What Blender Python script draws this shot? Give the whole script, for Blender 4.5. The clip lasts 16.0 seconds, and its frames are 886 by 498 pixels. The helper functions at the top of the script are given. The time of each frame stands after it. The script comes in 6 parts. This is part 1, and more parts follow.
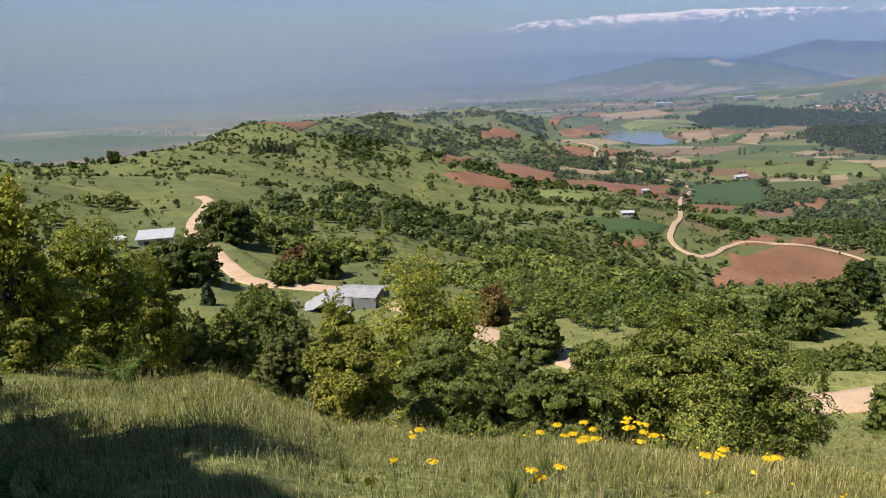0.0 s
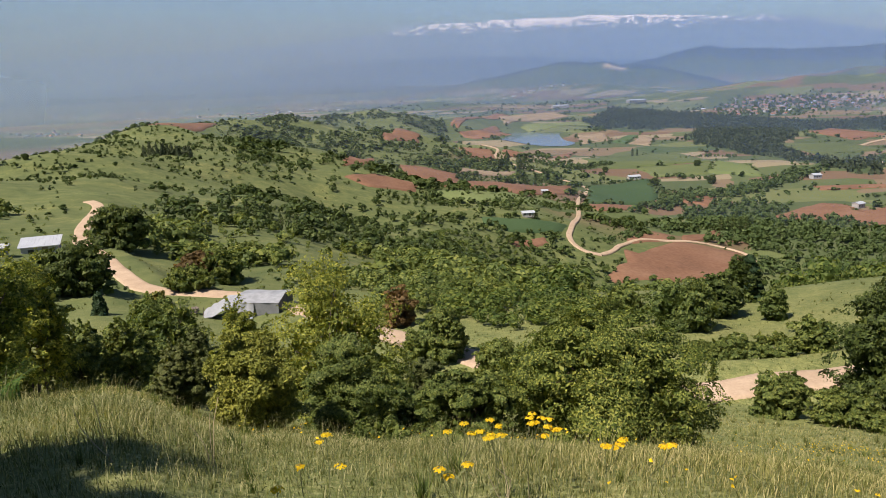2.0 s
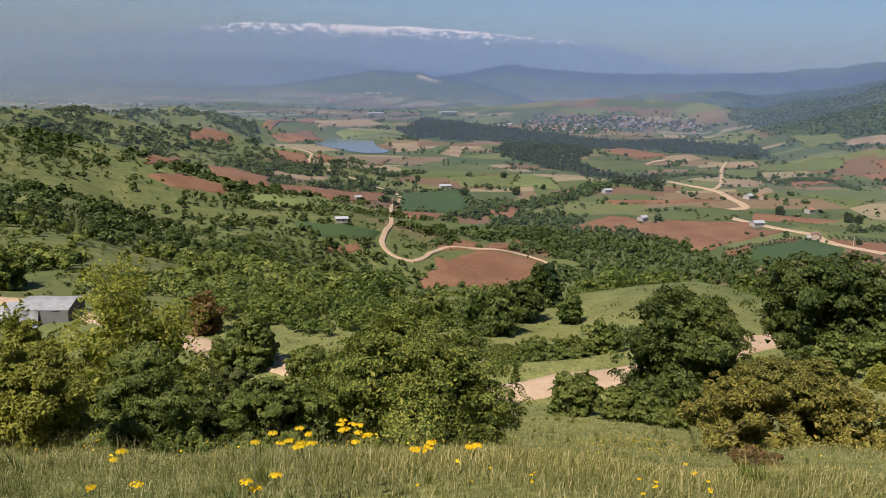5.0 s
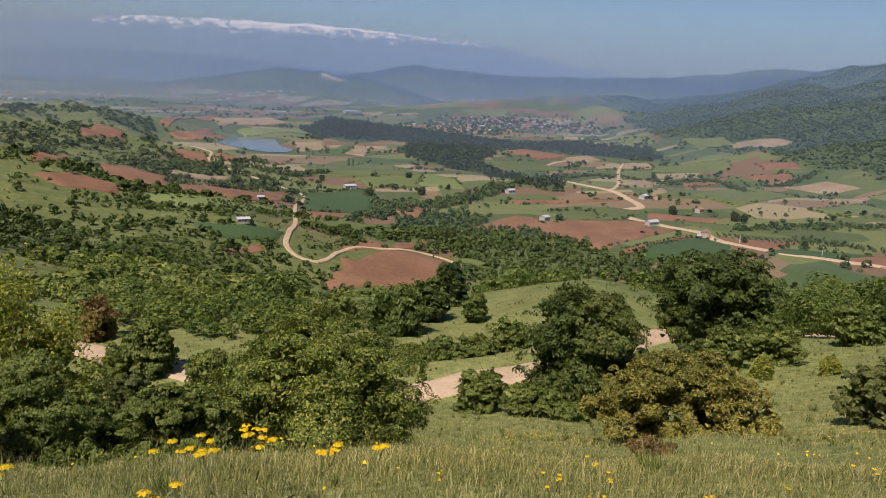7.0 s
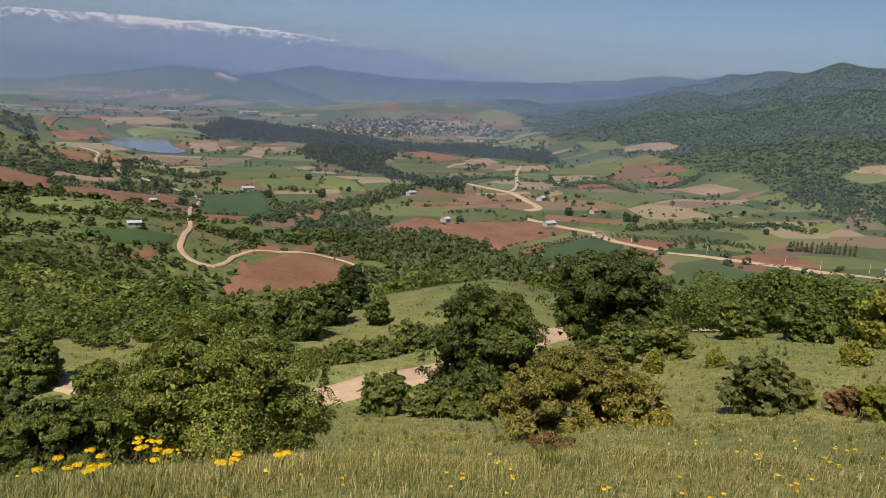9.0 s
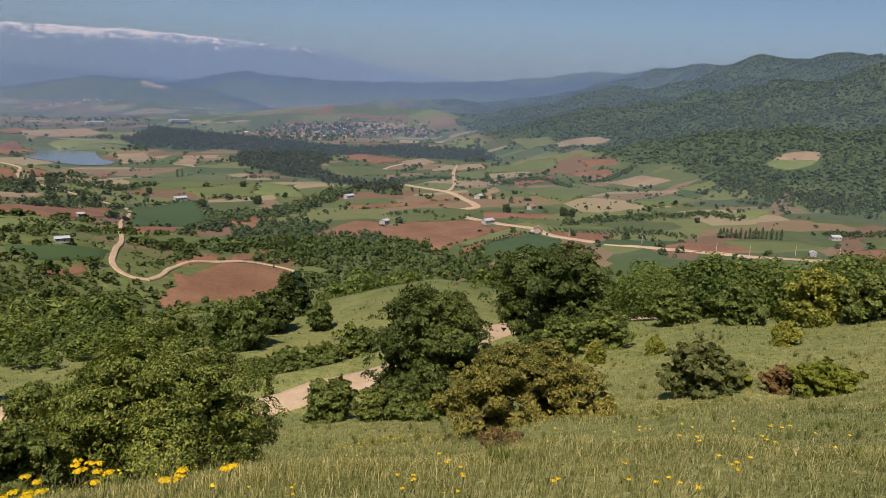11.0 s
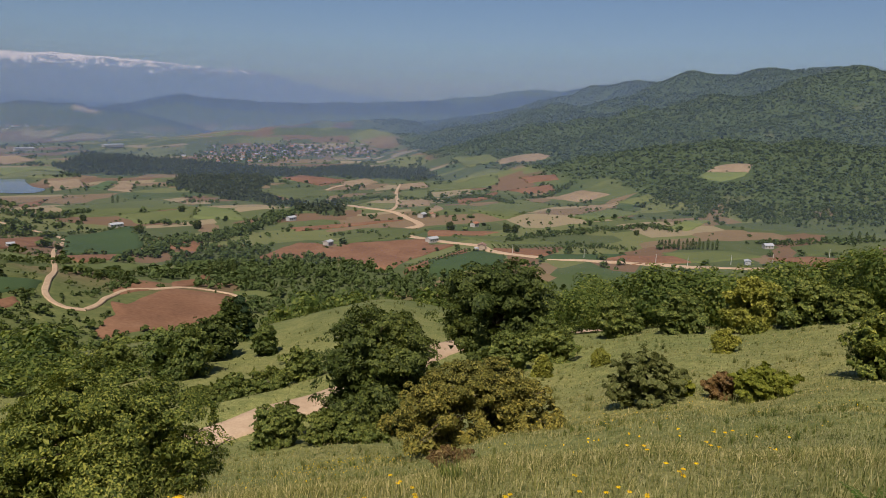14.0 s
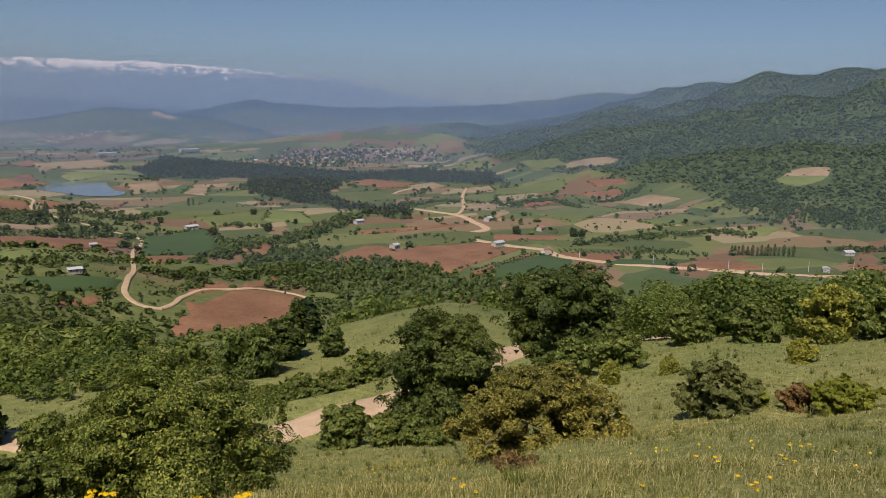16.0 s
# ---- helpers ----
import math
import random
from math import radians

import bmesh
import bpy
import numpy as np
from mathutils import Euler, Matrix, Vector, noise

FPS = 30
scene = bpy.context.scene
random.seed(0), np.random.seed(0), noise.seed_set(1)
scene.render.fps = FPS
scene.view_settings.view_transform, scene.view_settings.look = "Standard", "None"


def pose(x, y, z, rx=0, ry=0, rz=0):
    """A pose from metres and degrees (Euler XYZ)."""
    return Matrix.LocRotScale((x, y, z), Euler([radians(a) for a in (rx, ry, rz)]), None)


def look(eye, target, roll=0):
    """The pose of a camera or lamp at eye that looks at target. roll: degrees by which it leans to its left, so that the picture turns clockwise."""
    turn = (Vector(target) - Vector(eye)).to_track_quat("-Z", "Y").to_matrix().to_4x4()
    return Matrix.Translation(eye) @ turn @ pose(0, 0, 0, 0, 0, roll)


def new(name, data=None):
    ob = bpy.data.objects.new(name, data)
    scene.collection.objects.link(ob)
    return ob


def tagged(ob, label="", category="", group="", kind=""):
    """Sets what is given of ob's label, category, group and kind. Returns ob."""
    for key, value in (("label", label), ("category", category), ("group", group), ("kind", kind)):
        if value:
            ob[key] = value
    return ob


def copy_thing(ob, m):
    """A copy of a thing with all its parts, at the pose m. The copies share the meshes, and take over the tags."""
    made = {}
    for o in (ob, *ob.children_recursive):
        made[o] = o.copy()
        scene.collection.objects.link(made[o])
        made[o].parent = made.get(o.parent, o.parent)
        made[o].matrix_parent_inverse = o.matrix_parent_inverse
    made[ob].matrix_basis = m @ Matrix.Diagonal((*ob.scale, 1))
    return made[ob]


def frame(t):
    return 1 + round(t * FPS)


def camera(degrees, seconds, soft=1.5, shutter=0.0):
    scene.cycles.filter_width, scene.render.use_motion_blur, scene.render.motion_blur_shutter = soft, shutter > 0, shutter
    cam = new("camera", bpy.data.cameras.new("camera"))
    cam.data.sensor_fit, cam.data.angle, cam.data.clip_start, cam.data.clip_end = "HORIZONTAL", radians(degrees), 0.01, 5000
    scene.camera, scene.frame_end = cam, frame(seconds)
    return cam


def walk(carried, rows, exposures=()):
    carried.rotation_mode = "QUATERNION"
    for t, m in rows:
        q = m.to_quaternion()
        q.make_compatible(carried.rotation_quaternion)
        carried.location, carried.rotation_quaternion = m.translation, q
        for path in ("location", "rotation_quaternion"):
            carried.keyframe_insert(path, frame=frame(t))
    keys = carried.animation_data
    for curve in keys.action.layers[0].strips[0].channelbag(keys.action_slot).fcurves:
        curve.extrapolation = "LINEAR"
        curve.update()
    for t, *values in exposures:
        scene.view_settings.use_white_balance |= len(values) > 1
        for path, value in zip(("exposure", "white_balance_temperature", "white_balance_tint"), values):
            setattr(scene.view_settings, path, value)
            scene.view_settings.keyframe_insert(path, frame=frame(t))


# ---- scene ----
cam = camera(59.8, 16.0, soft=0.7)
# seconds, then the turn in degrees: the camera pans from where it stands, as it is held at arm's length
EYE_POINT = (0.0, 0.0, 125.0)
TURNS = [
    (0.0, 76.50, 2.50, 0.00),
    (0.5, 76.51, 2.59, -0.47),
    (1.0, 76.51, 2.49, -2.22),
    (1.5, 76.43, 2.18, -5.18),
    (2.0, 76.36, 1.85, -7.17),
    (2.5, 76.37, 1.20, -9.37),
    (3.0, 76.40, 0.69, -11.74),
    (3.5, 76.47, -0.09, -14.80),
    (4.0, 76.61, -1.01, -17.41),
    (6.5, 77.05, -2.87, -24.83),
    (7.0, 77.16, -3.28, -27.37),
    (7.5, 77.26, -3.92, -29.44),
    (8.0, 77.51, -4.30, -31.64),
    (8.5, 77.69, -4.47, -33.70),
    (9.0, 77.79, -4.26, -34.65),
    (11.5, 78.30, -2.04, -40.84),
    (12.0, 78.63, -1.48, -41.96),
    (12.5, 79.04, -1.50, -42.87),
    (13.0, 79.26, -1.64, -43.51),
    (13.5, 79.52, -1.71, -43.94),
    (14.0, 79.70, -1.74, -43.89),
    (14.5, 79.91, -1.86, -43.50),
    (15.0, 79.96, -1.72, -42.61),
    (15.5, 79.96, -1.60, -41.00),
    (16.0, 79.85, -1.34, -38.99),
]
walk(cam, [(t, pose(*EYE_POINT, rx, ry, rz)) for t, rx, ry, rz in TURNS],
     [(t, stops, warmth, 16) for t, stops, warmth in ((0.0, 0.72, 6400), (4.0, 0.53, 6480), (7.0, 0.38, 6560), (9.0, 0.32, 6650), (11.7, 0.28, 6680), (12.8, 0.14, 6680), (16.0, 0.18, 6680))])

# ---- daylight: a clear, hazy late-spring morning, the sun high over the left shoulder ----
SUN_BEARING, SUN_HEIGHT = -122.0, 56.0
world = bpy.data.worlds.new("sky")
scene.world = world
world.use_nodes = True
sky = world.node_tree.nodes.new("ShaderNodeTexSky")
sky.sky_type, sky.sun_disc = "NISHITA", False
sky.sun_elevation, sky.sun_rotation = radians(SUN_HEIGHT), radians(SUN_BEARING)
sky.altitude, sky.air_density, sky.dust_density, sky.ozone_density = 600, 1.0, 0.5, 6.0
background = world.node_tree.nodes["Background"]
background.inputs[1].default_value = 0.06
world.node_tree.links.new(sky.outputs[0], background.inputs[0])

sun = new("sun", bpy.data.lights.new("sun", "SUN"))
sun.data.energy, sun.data.angle, sun.data.color = 4.8, radians(0.6), (1.0, 0.93, 0.82)
sun_way = Vector((math.sin(radians(SUN_BEARING)) * math.cos(radians(SUN_HEIGHT)), math.cos(radians(SUN_BEARING)) * math.cos(radians(SUN_HEIGHT)), math.sin(radians(SUN_HEIGHT))))
sun.matrix_world = look(sun_way * 400 + Vector(EYE_POINT), EYE_POINT)

# ---- materials ------------------------------------------------------------------------------
def material(name, rough=0.9):
    m = bpy.data.materials.new(name)
    m.use_nodes = True
    t = m.node_tree
    p = t.nodes["Principled BSDF"]
    p.inputs["Roughness"].default_value = rough
    p.inputs["Specular IOR Level"].default_value = 0.2
    return m, t, p


def node(t, kind, **values):
    n = t.nodes.new("ShaderNode" + kind)
    for k, v in values.items():
        n.inputs[k.replace("_", " ")].default_value = v
    return n


def place_of(t):
    return t.nodes.new("ShaderNodeNewGeometry").outputs["Position"]


def noise_of(t, scale, detail=4.0, rough=0.6, vector=None, distort=0.0):
    n = node(t, "TexNoise", Scale=scale, Detail=detail, Roughness=rough, Distortion=distort)
    t.links.new(vector or place_of(t), n.inputs["Vector"])
    return n.outputs["Fac"]


def ramp(t, fac, stops):
    r = t.nodes.new("ShaderNodeValToRGB")
    e = r.color_ramp.elements
    while len(e) < len(stops):
        e.new(0.5)
    for item, (at, colour) in zip(e, stops):
        item.position, item.color = at, (*colour, 1)
    t.links.new(fac, r.inputs["Fac"])
    return r.outputs["Color"]


def mix(t, fac, a, b, blend="MIX"):
    n = t.nodes.new("ShaderNodeMix")
    n.data_type, n.blend_type = "RGBA", blend
    for socket, value in ((n.inputs[0], fac), (n.inputs[6], a), (n.inputs[7], b)):
        if isinstance(value, (int, float)):
            socket.default_value = value
        elif isinstance(value, tuple):
            socket.default_value = (*value, 1)
        else:
            t.links.new(value, socket)
    return n.outputs[2]


def bump(t, p, fac, strength, distance):
    b = node(t, "Bump", Strength=strength, Distance=distance)
    t.links.new(fac, b.inputs["Height"])
    t.links.new(b.outputs["Normal"], p.inputs["Normal"])


def attribute(t, name):
    a = t.nodes.new("ShaderNodeAttribute")
    a.attribute_name = name
    return a.outputs["Fac"]


def soil(name, dark, mid, light, scale, rough=0.95, relief=0.05):
    """Earth, sand, stubble: three tones at two scales, with fine relief."""
    m, t, p = material(name, rough)
    big, fine = noise_of(t, scale, 5), noise_of(t, scale * 14, 3)
    c = ramp(t, big, ((0.3, dark), (0.5, mid), (0.72, light)))
    c = mix(t, 0.35, c, ramp(t, fine, ((0.35, dark), (0.65, light))))
    t.links.new(c, p.inputs["Base Color"])
    bump(t, p, fine, 0.5, relief)
    return m


def crop(name, dark, light, row, relief=0.25):
    """A sown field: rows a little apart, and patches of thinner growth."""
    m, t, p = material(name, 0.85)
    w = t.nodes.new("ShaderNodeTexWave")
    w.inputs["Scale"].default_value, w.inputs["Distortion"].default_value, w.inputs["Detail Scale"].default_value = row, 2.0, 0.2
    turn = t.nodes.new("ShaderNodeMapping")
    turn.inputs["Rotation"].default_value = (0, 0, 0.5)
    t.links.new(place_of(t), turn.inputs["Vector"])
    t.links.new(turn.outputs[0], w.inputs["Vector"])
    c = mix(t, 0.25, ramp(t, noise_of(t, 0.018, 5), ((0.3, dark), (0.7, light))), ramp(t, w.outputs["Fac"], ((0.2, dark), (0.8, light))))
    info = t.nodes.new("ShaderNodeObjectInfo")
    c = mix(t, 1.0, c, ramp(t, info.outputs["Random"], ((0.0, (0.72, 0.74, 0.7)), (0.5, (1, 1, 1)), (1.0, (1.25, 1.15, 1.0)))), "MULTIPLY")
    t.links.new(c, p.inputs["Base Color"])
    bump(t, p, noise_of(t, 1.2, 3), 0.6, relief)
    return m


def foliage(name, dark, mid, light, through_light=0.33):
    """Leaves: each leaf its own tone, whole plants a little apart, light passing through."""
    m, t, p = material(name, 0.6)
    g = t.nodes.new("ShaderNodeNewGeometry")
    c = ramp(t, g.outputs["Random Per Island"], ((0.0, dark), (0.55, mid), (1.0, light)))
    c = mix(t, 1.0, c, ramp(t, noise_of(t, 0.16, 3), ((0.3, (0.66, 0.74, 0.7)), (0.7, (1.3, 1.2, 1.0)))), "MULTIPLY")
    t.links.new(c, p.inputs["Base Color"])
    s = node(t, "BsdfTranslucent")
    t.links.new(mix(t, 1.0, c, (1.25, 1.2, 0.5), "MULTIPLY"), s.inputs["Color"])
    j = t.nodes.new("ShaderNodeMixShader")
    j.inputs[0].default_value = through_light
    t.links.new(p.outputs[0], j.inputs[1])
    t.links.new(s.outputs[0], j.inputs[2])
    t.links.new(j.outputs[0], t.nodes["Material Output"].inputs["Surface"])
    return m


def plain(name, colour, rough=0.8, vary=0.15, scale=3.0):
    m, t, p = material(name, rough)
    lo, hi = tuple(c * (1 - vary) for c in colour), tuple(min(1, c * (1 + vary)) for c in colour)
    t.links.new(ramp(t, noise_of(t, scale, 5), ((0.3, lo), (0.7, hi))), p.inputs["Base Color"])
    return m


FIELD = {
    "red": soil("ploughed_red_earth", (0.12, 0.06, 0.033), (0.18, 0.091, 0.05), (0.235, 0.13, 0.075), 0.03),
    "tan": soil("dry_fallow_earth", (0.17, 0.125, 0.075), (0.235, 0.17, 0.105), (0.30, 0.23, 0.145), 0.03),
    "wheat": crop("dense_wheat", (0.045, 0.081, 0.029), (0.067, 0.106, 0.039), 0.35),
    "green": crop("young_corn_and_grass", (0.076, 0.099, 0.034), (0.120, 0.138, 0.048), 0.2),
    "light": crop("pale_green_barley", (0.098, 0.129, 0.041), (0.149, 0.172, 0.063), 0.3),
}
ROAD = soil("beige_dirt_road", (0.31, 0.215, 0.135), (0.40, 0.29, 0.188), (0.49, 0.365, 0.245), 0.35, relief=0.04)
LEAF = {
    "oak": foliage("dark_oak_leaves", (0.038, 0.058, 0.016), (0.074, 0.101, 0.026), (0.134, 0.162, 0.041)),
    "oakshrub": foliage("fresh_oak_leaves", (0.045, 0.07, 0.016), (0.13, 0.166, 0.036), (0.31, 0.325, 0.075)),
    "young_oak": foliage("bright_young_oak_leaves", (0.075, 0.102, 0.02), (0.195, 0.228, 0.042), (0.40, 0.395, 0.08), 0.42),
    "shrub": foliage("shrub_leaves", (0.058, 0.086, 0.023), (0.125, 0.162, 0.042), (0.235, 0.26, 0.07)),
    "grey": foliage("grey_green_leaves", (0.068, 0.088, 0.029), (0.104, 0.124, 0.044), (0.152, 0.168, 0.068)),
    "juniper": foliage("bronze_juniper_scales", (0.07, 0.072, 0.019), (0.165, 0.158, 0.037), (0.295, 0.25, 0.06), 0.15),
    "juniper_green": foliage("olive_juniper_scales", (0.12, 0.135, 0.026), (0.2, 0.21, 0.04), (0.32, 0.31, 0.06), 0.15),
    "conifer": foliage("dark_pine_needles", (0.015, 0.035, 0.014), (0.028, 0.052, 0.02), (0.045, 0.075, 0.03), 0.12),
    "red": foliage("russet_leaves", (0.10, 0.065, 0.03), (0.19, 0.12, 0.055), (0.26, 0.185, 0.08)),
    "yellow": foliage("yellow_green_leaves", (0.115, 0.149, 0.023), (0.184, 0.207, 0.030), (0.253, 0.265, 0.046)),
    "thicket": foliage("thicket_leaves", (0.051, 0.083, 0.021), (0.098, 0.140, 0.033), (0.201, 0.232, 0.056), 0.4),
    "tussock": foliage("tussock_grass", (0.085, 0.105, 0.035), (0.13, 0.15, 0.05), (0.2, 0.2, 0.08), 0.3),
    "far": foliage("distant_tree_leaves", (0.04, 0.062, 0.019), (0.066, 0.095, 0.027), (0.115, 0.145, 0.042), 0.25),
    "forest": foliage("mountain_forest_leaves", (0.060, 0.090, 0.030), (0.074, 0.108, 0.036), (0.091, 0.126, 0.043), 0.2),
    "pine": foliage("pine_wood_needles", (0.036, 0.050, 0.025), (0.052, 0.068, 0.034), (0.072, 0.090, 0.045), 0.1),
}
BARK = plain("grey_brown_bark", (0.12, 0.09, 0.065), 0.95, 0.4, 8.0)
GRASS = foliage("meadow_grass_blades", (0.085, 0.105, 0.03), (0.21, 0.215, 0.075), (0.5, 0.44, 0.25), 0.3)
HEADS = foliage("pale_seed_heads", (0.10, 0.12, 0.04), (0.24, 0.235, 0.10), (0.46, 0.41, 0.26), 0.35)

# ---- landform -------------------------------------------------------------------------------
# heights in metres below the eye, along bearings (degrees right of the first view) from the standing place
EYE_Z = 125.0
RINGS = np.array([0.0, 5, 12, 25, 42, 58, 90, 150, 230, 330])
SLOPE = {
    -50: (1.6, 2.1, 3.3, 5.8, 9.0, 11.5, 15, 19, 18, 24),
    -35: (1.6, 2.3, 4.1, 7.6, 11.8, 15.3, 20, 24.5, 20.6, 30),
    -20: (1.6, 2.4, 4.7, 9.6, 15.4, 20.0, 25.2, 29.6, 33.4, 32.4),
    -8: (1.6, 2.8, 5.9, 12.0, 18.3, 22.8, 29.2, 36.5, 42.0, 47.0),
    4: (1.6, 2.9, 6.3, 12.4, 18.4, 22.0, 27.4, 41.0, 58.0, 72.0),
    16: (1.6, 2.9, 6.5, 12.6, 18.7, 21.6, 28.2, 45.5, 70.0, 105.0),
    28: (1.6, 2.8, 6.4, 12.4, 18.3, 21.7, 26.6, 48.0, 79.0, 113.0),
    40: (1.6, 2.8, 6.2, 11.8, 17.9, 20.4, 23.6, 42.0, 72.0, 100.0),
    52: (1.6, 2.6, 5.6, 10.4, 15.1, 17.6, 26.0, 45.0, 74.0, 102.0),
    64: (1.6, 2.4, 5.0, 9.1, 12.6, 15.4, 24.0, 43.0, 74.0, 102.0),
    76: (1.6, 2.2, 4.5, 7.8, 10.5, 12.7, 20.0, 40.0, 72.0, 102.0),
    92: (1.6, 1.9, 3.4, 5.2, 7.0, 8.8, 14.0, 32.0, 64.0, 98.0),
}
# crests: x, y, height above the plain; then the reach of the flanks
SPUR = ((-330, 330, 104), (-175, 400, 92), (-137, 470, 88), (-153, 683, 84), (-139, 788, 78), (-63, 998, 62), (40, 1250, 52), (95, 1350, 34), (160, 1480, 6))
RANGE_EAST = ((2600, -900, 330), (2000, 380, 258), (1900, 640, 246), (2010, 895, 250), (2207, 1174, 254), (2300, 1400, 246), (2404, 1621, 198), (2604, 2185, 132), (2733, 2640, 30))
HILLS_NORTH = ((411, 2972, 31), (591, 2941, 72), (799, 2892, 117), (943, 2848, 119), (1013, 2824, 102), (1123, 2782, 86), (1222, 2740, 28))
NORTH_SPUR = ((584, 2533, 10), (693, 2506, 38), (836, 2462, 44), (940, 2424, 31), (1018, 2392, 10))
HILLS_BACK = ((1306, 3675, 25), (1458, 3617, 112), (1679, 3520, 174), (1846, 3435, 152), (2027, 3332, 139), (2236, 3195, 142), (2427, 3053, 150), (2706, 2808, 165))
HILLS_FAR = ((2650, 3700, 150), (3050, 3420, 170), (3300, 2690, 255), (3440, 2560, 260), (3100, 1890, 305), (3480, 2000, 250), (3700, 1700, 270))
KNOLL = ((60, 2060, 2), (230, 2150, 20), (330, 2130, 10), (420, 2080, 2))

VILLAGE_HILL = ((800, 1830, 8), (1015, 1895, 36), (1227, 1945, 62), (1420, 1935, 83), (1583, 1870, 93))
KNOLL_WEST = ((-1000, 1500, 4), (-720, 1470, 24), (-560, 1460, 18), (-420, 1450, 2))


def ridge(x, y, crest, left, right, power):
    """Height above the plain of a ridge with that crest line, walked from its first point; its flanks reach left and right metres."""
    best = np.zeros_like(x)
    for (ax, ay, ah), (bx, by, bh) in zip(crest, crest[1:]):
        dx, dy = bx - ax, by - ay
        s = np.clip(((x - ax) * dx + (y - ay) * dy) / (dx * dx + dy * dy), 0, 1)
        ox, oy = x - ax - s * dx, y - ay - s * dy
        reach = np.where(dx * oy - dy * ox > 0, left, right)
        d = np.hypot(ox, oy) / reach
        best = np.maximum(best, (ah + (bh - ah) * s) * np.clip(1 - np.sqrt(d * d + 0.004), 0, 1) ** power)
    return best


def waves(x, y, size, seed):
    """Cheap rolling relief, about -1 to 1."""
    r = np.random.RandomState(seed)
    out = 0
    for i in range(7):
        a, k, p = r.uniform(0, 2 * np.pi), 2 * np.pi / (size * r.uniform(0.6, 1.7)), r.uniform(0, 6.28)
        out = out + np.sin(k * (x * np.cos(a) + y * np.sin(a)) + p + 1.3 * np.sin(0.37 * k * (x * np.sin(a) - y * np.cos(a)) + 2 * p))
    return out / 4.0


def smooth(a, b, v):
    s = np.clip((v - a) / (b - a), 0, 1)
    return s * s * (3 - 2 * s)


BEARINGS = np.array(sorted(SLOPE), float)
TABLE = np.array([SLOPE[int(b)] for b in BEARINGS])


def hermite(v, knots, values):
    """Smooth interpolation along the last axis of values, which has one column per knot."""
    v = np.clip(v, knots[0], knots[-1])
    i = np.clip(np.searchsorted(knots, v, side="right") - 1, 0, len(knots) - 2)
    step = np.diff(knots)
    slope = np.gradient(values, knots, axis=-1)
    h = step[i]
    u = (v - knots[i]) / h
    return i, u, h, slope


def near_height(x, y):
    d = np.hypot(x, y)
    b = np.degrees(np.arctan2(x, y))
    b = np.where(np.abs(b) > 120, np.sign(b) * 120, b)
    i, u, h, slope = hermite(np.clip(d, 0, 330), RINGS, TABLE)
    rows = np.clip(np.searchsorted(BEARINGS, b, side="right") - 1, 0, len(BEARINGS) - 2)
    w = np.clip((b - BEARINGS[rows]) / (BEARINGS[rows + 1] - BEARINGS[rows]), 0, 1)
    w = w * w * (3 - 2 * w)

    def along(r):
        p0, p1, m0, m1 = TABLE[r, i], TABLE[r, i + 1], slope[r, i], slope[r, i + 1]
        return (2 * u**3 - 3 * u**2 + 1) * p0 + (u**3 - 2 * u**2 + u) * h * m0 + (3 * u**2 - 2 * u**3) * p1 + (u**3 - u**2) * h * m1

    z = EYE_Z - (along(rows) * (1 - w) + along(rows + 1) * w)
    # behind the standing place the hill climbs on
    back = smooth(70, 150, np.abs(np.degrees(np.arctan2(x, y)) - 20))
    up = EYE_Z - 1.6 + 0.22 * d * np.exp(-d / 900.0)
    return z * (1 - back) + up * back


def north_height(x, y):
    """The ranks of hills beyond the plain."""
    z = np.maximum(ridge(x, y, HILLS_NORTH, 380, 330, 1.0), ridge(x, y, HILLS_FAR, 600, 900, 1.0))
    return np.maximum(np.maximum(z, ridge(x, y, NORTH_SPUR, 260, 200, 1.0)), ridge(x, y, HILLS_BACK, 500, 620, 1.0))


def far_height(x, y):
    d = np.hypot(x, y)
    z = np.maximum(ridge(x, y, SPUR, 300, 390, 1.12), 0)
    east = ridge(x, y, RANGE_EAST, 1000, 1080, 1.0)
    z = np.maximum(z, east * (1 + 0.10 * waves(x, y, 420, 5) + 0.05 * waves(x, y, 170, 6) - 0.16 * smooth(40, 120, east) * (1 - smooth(190, 240, east)) * np.abs(waves(0.35 * x + 0.2 * y, y - 0.25 * x, 330, 12))))
    z = np.maximum(z, north_height(x, y) * (1 + 0.05 * waves(x, y, 420, 8)))
    z = np.maximum(z, ridge(x, y, KNOLL, 160, 160, 1.0))
    z = np.maximum(z, ridge(x, y, KNOLL_WEST, 150, 150, 1.0))
    z = np.maximum(z, ridge(x, y, VILLAGE_HILL, 520, 400, 1.0))
    rough = np.clip(z / 40, 0, 1)
    z = z + rough * 5 * waves(x, y, 150, 9) + 1.2 * waves(x, y, 190, 10) * (1 - smooth(900, 1100, d) * 0.6)
    # the reservoir lies on a level shelf of the plain
    shelf = 1 - smooth(0.9, 1.3, np.hypot((x - 270) / 150, (y - 1140) / 200))
    return (z + 1.0) * (1 - shelf) + 0.3 * shelf


def base_height(x, y):
    x, y = np.asarray(x, float), np.asarray(y, float)
    d = np.hypot(x, y)
    w = smooth(270, 470, d)
    z = near_height(x, y) * (1 - w) + far_height(x, y) * w
    return z + 0.9 * waves(x, y, 60, 3) * smooth(60, 140, d) * (1 - smooth(500, 900, d)) + 0.12 * waves(x, y, 9, 4) * smooth(3, 9, d) * (1 - smooth(200, 400, d))


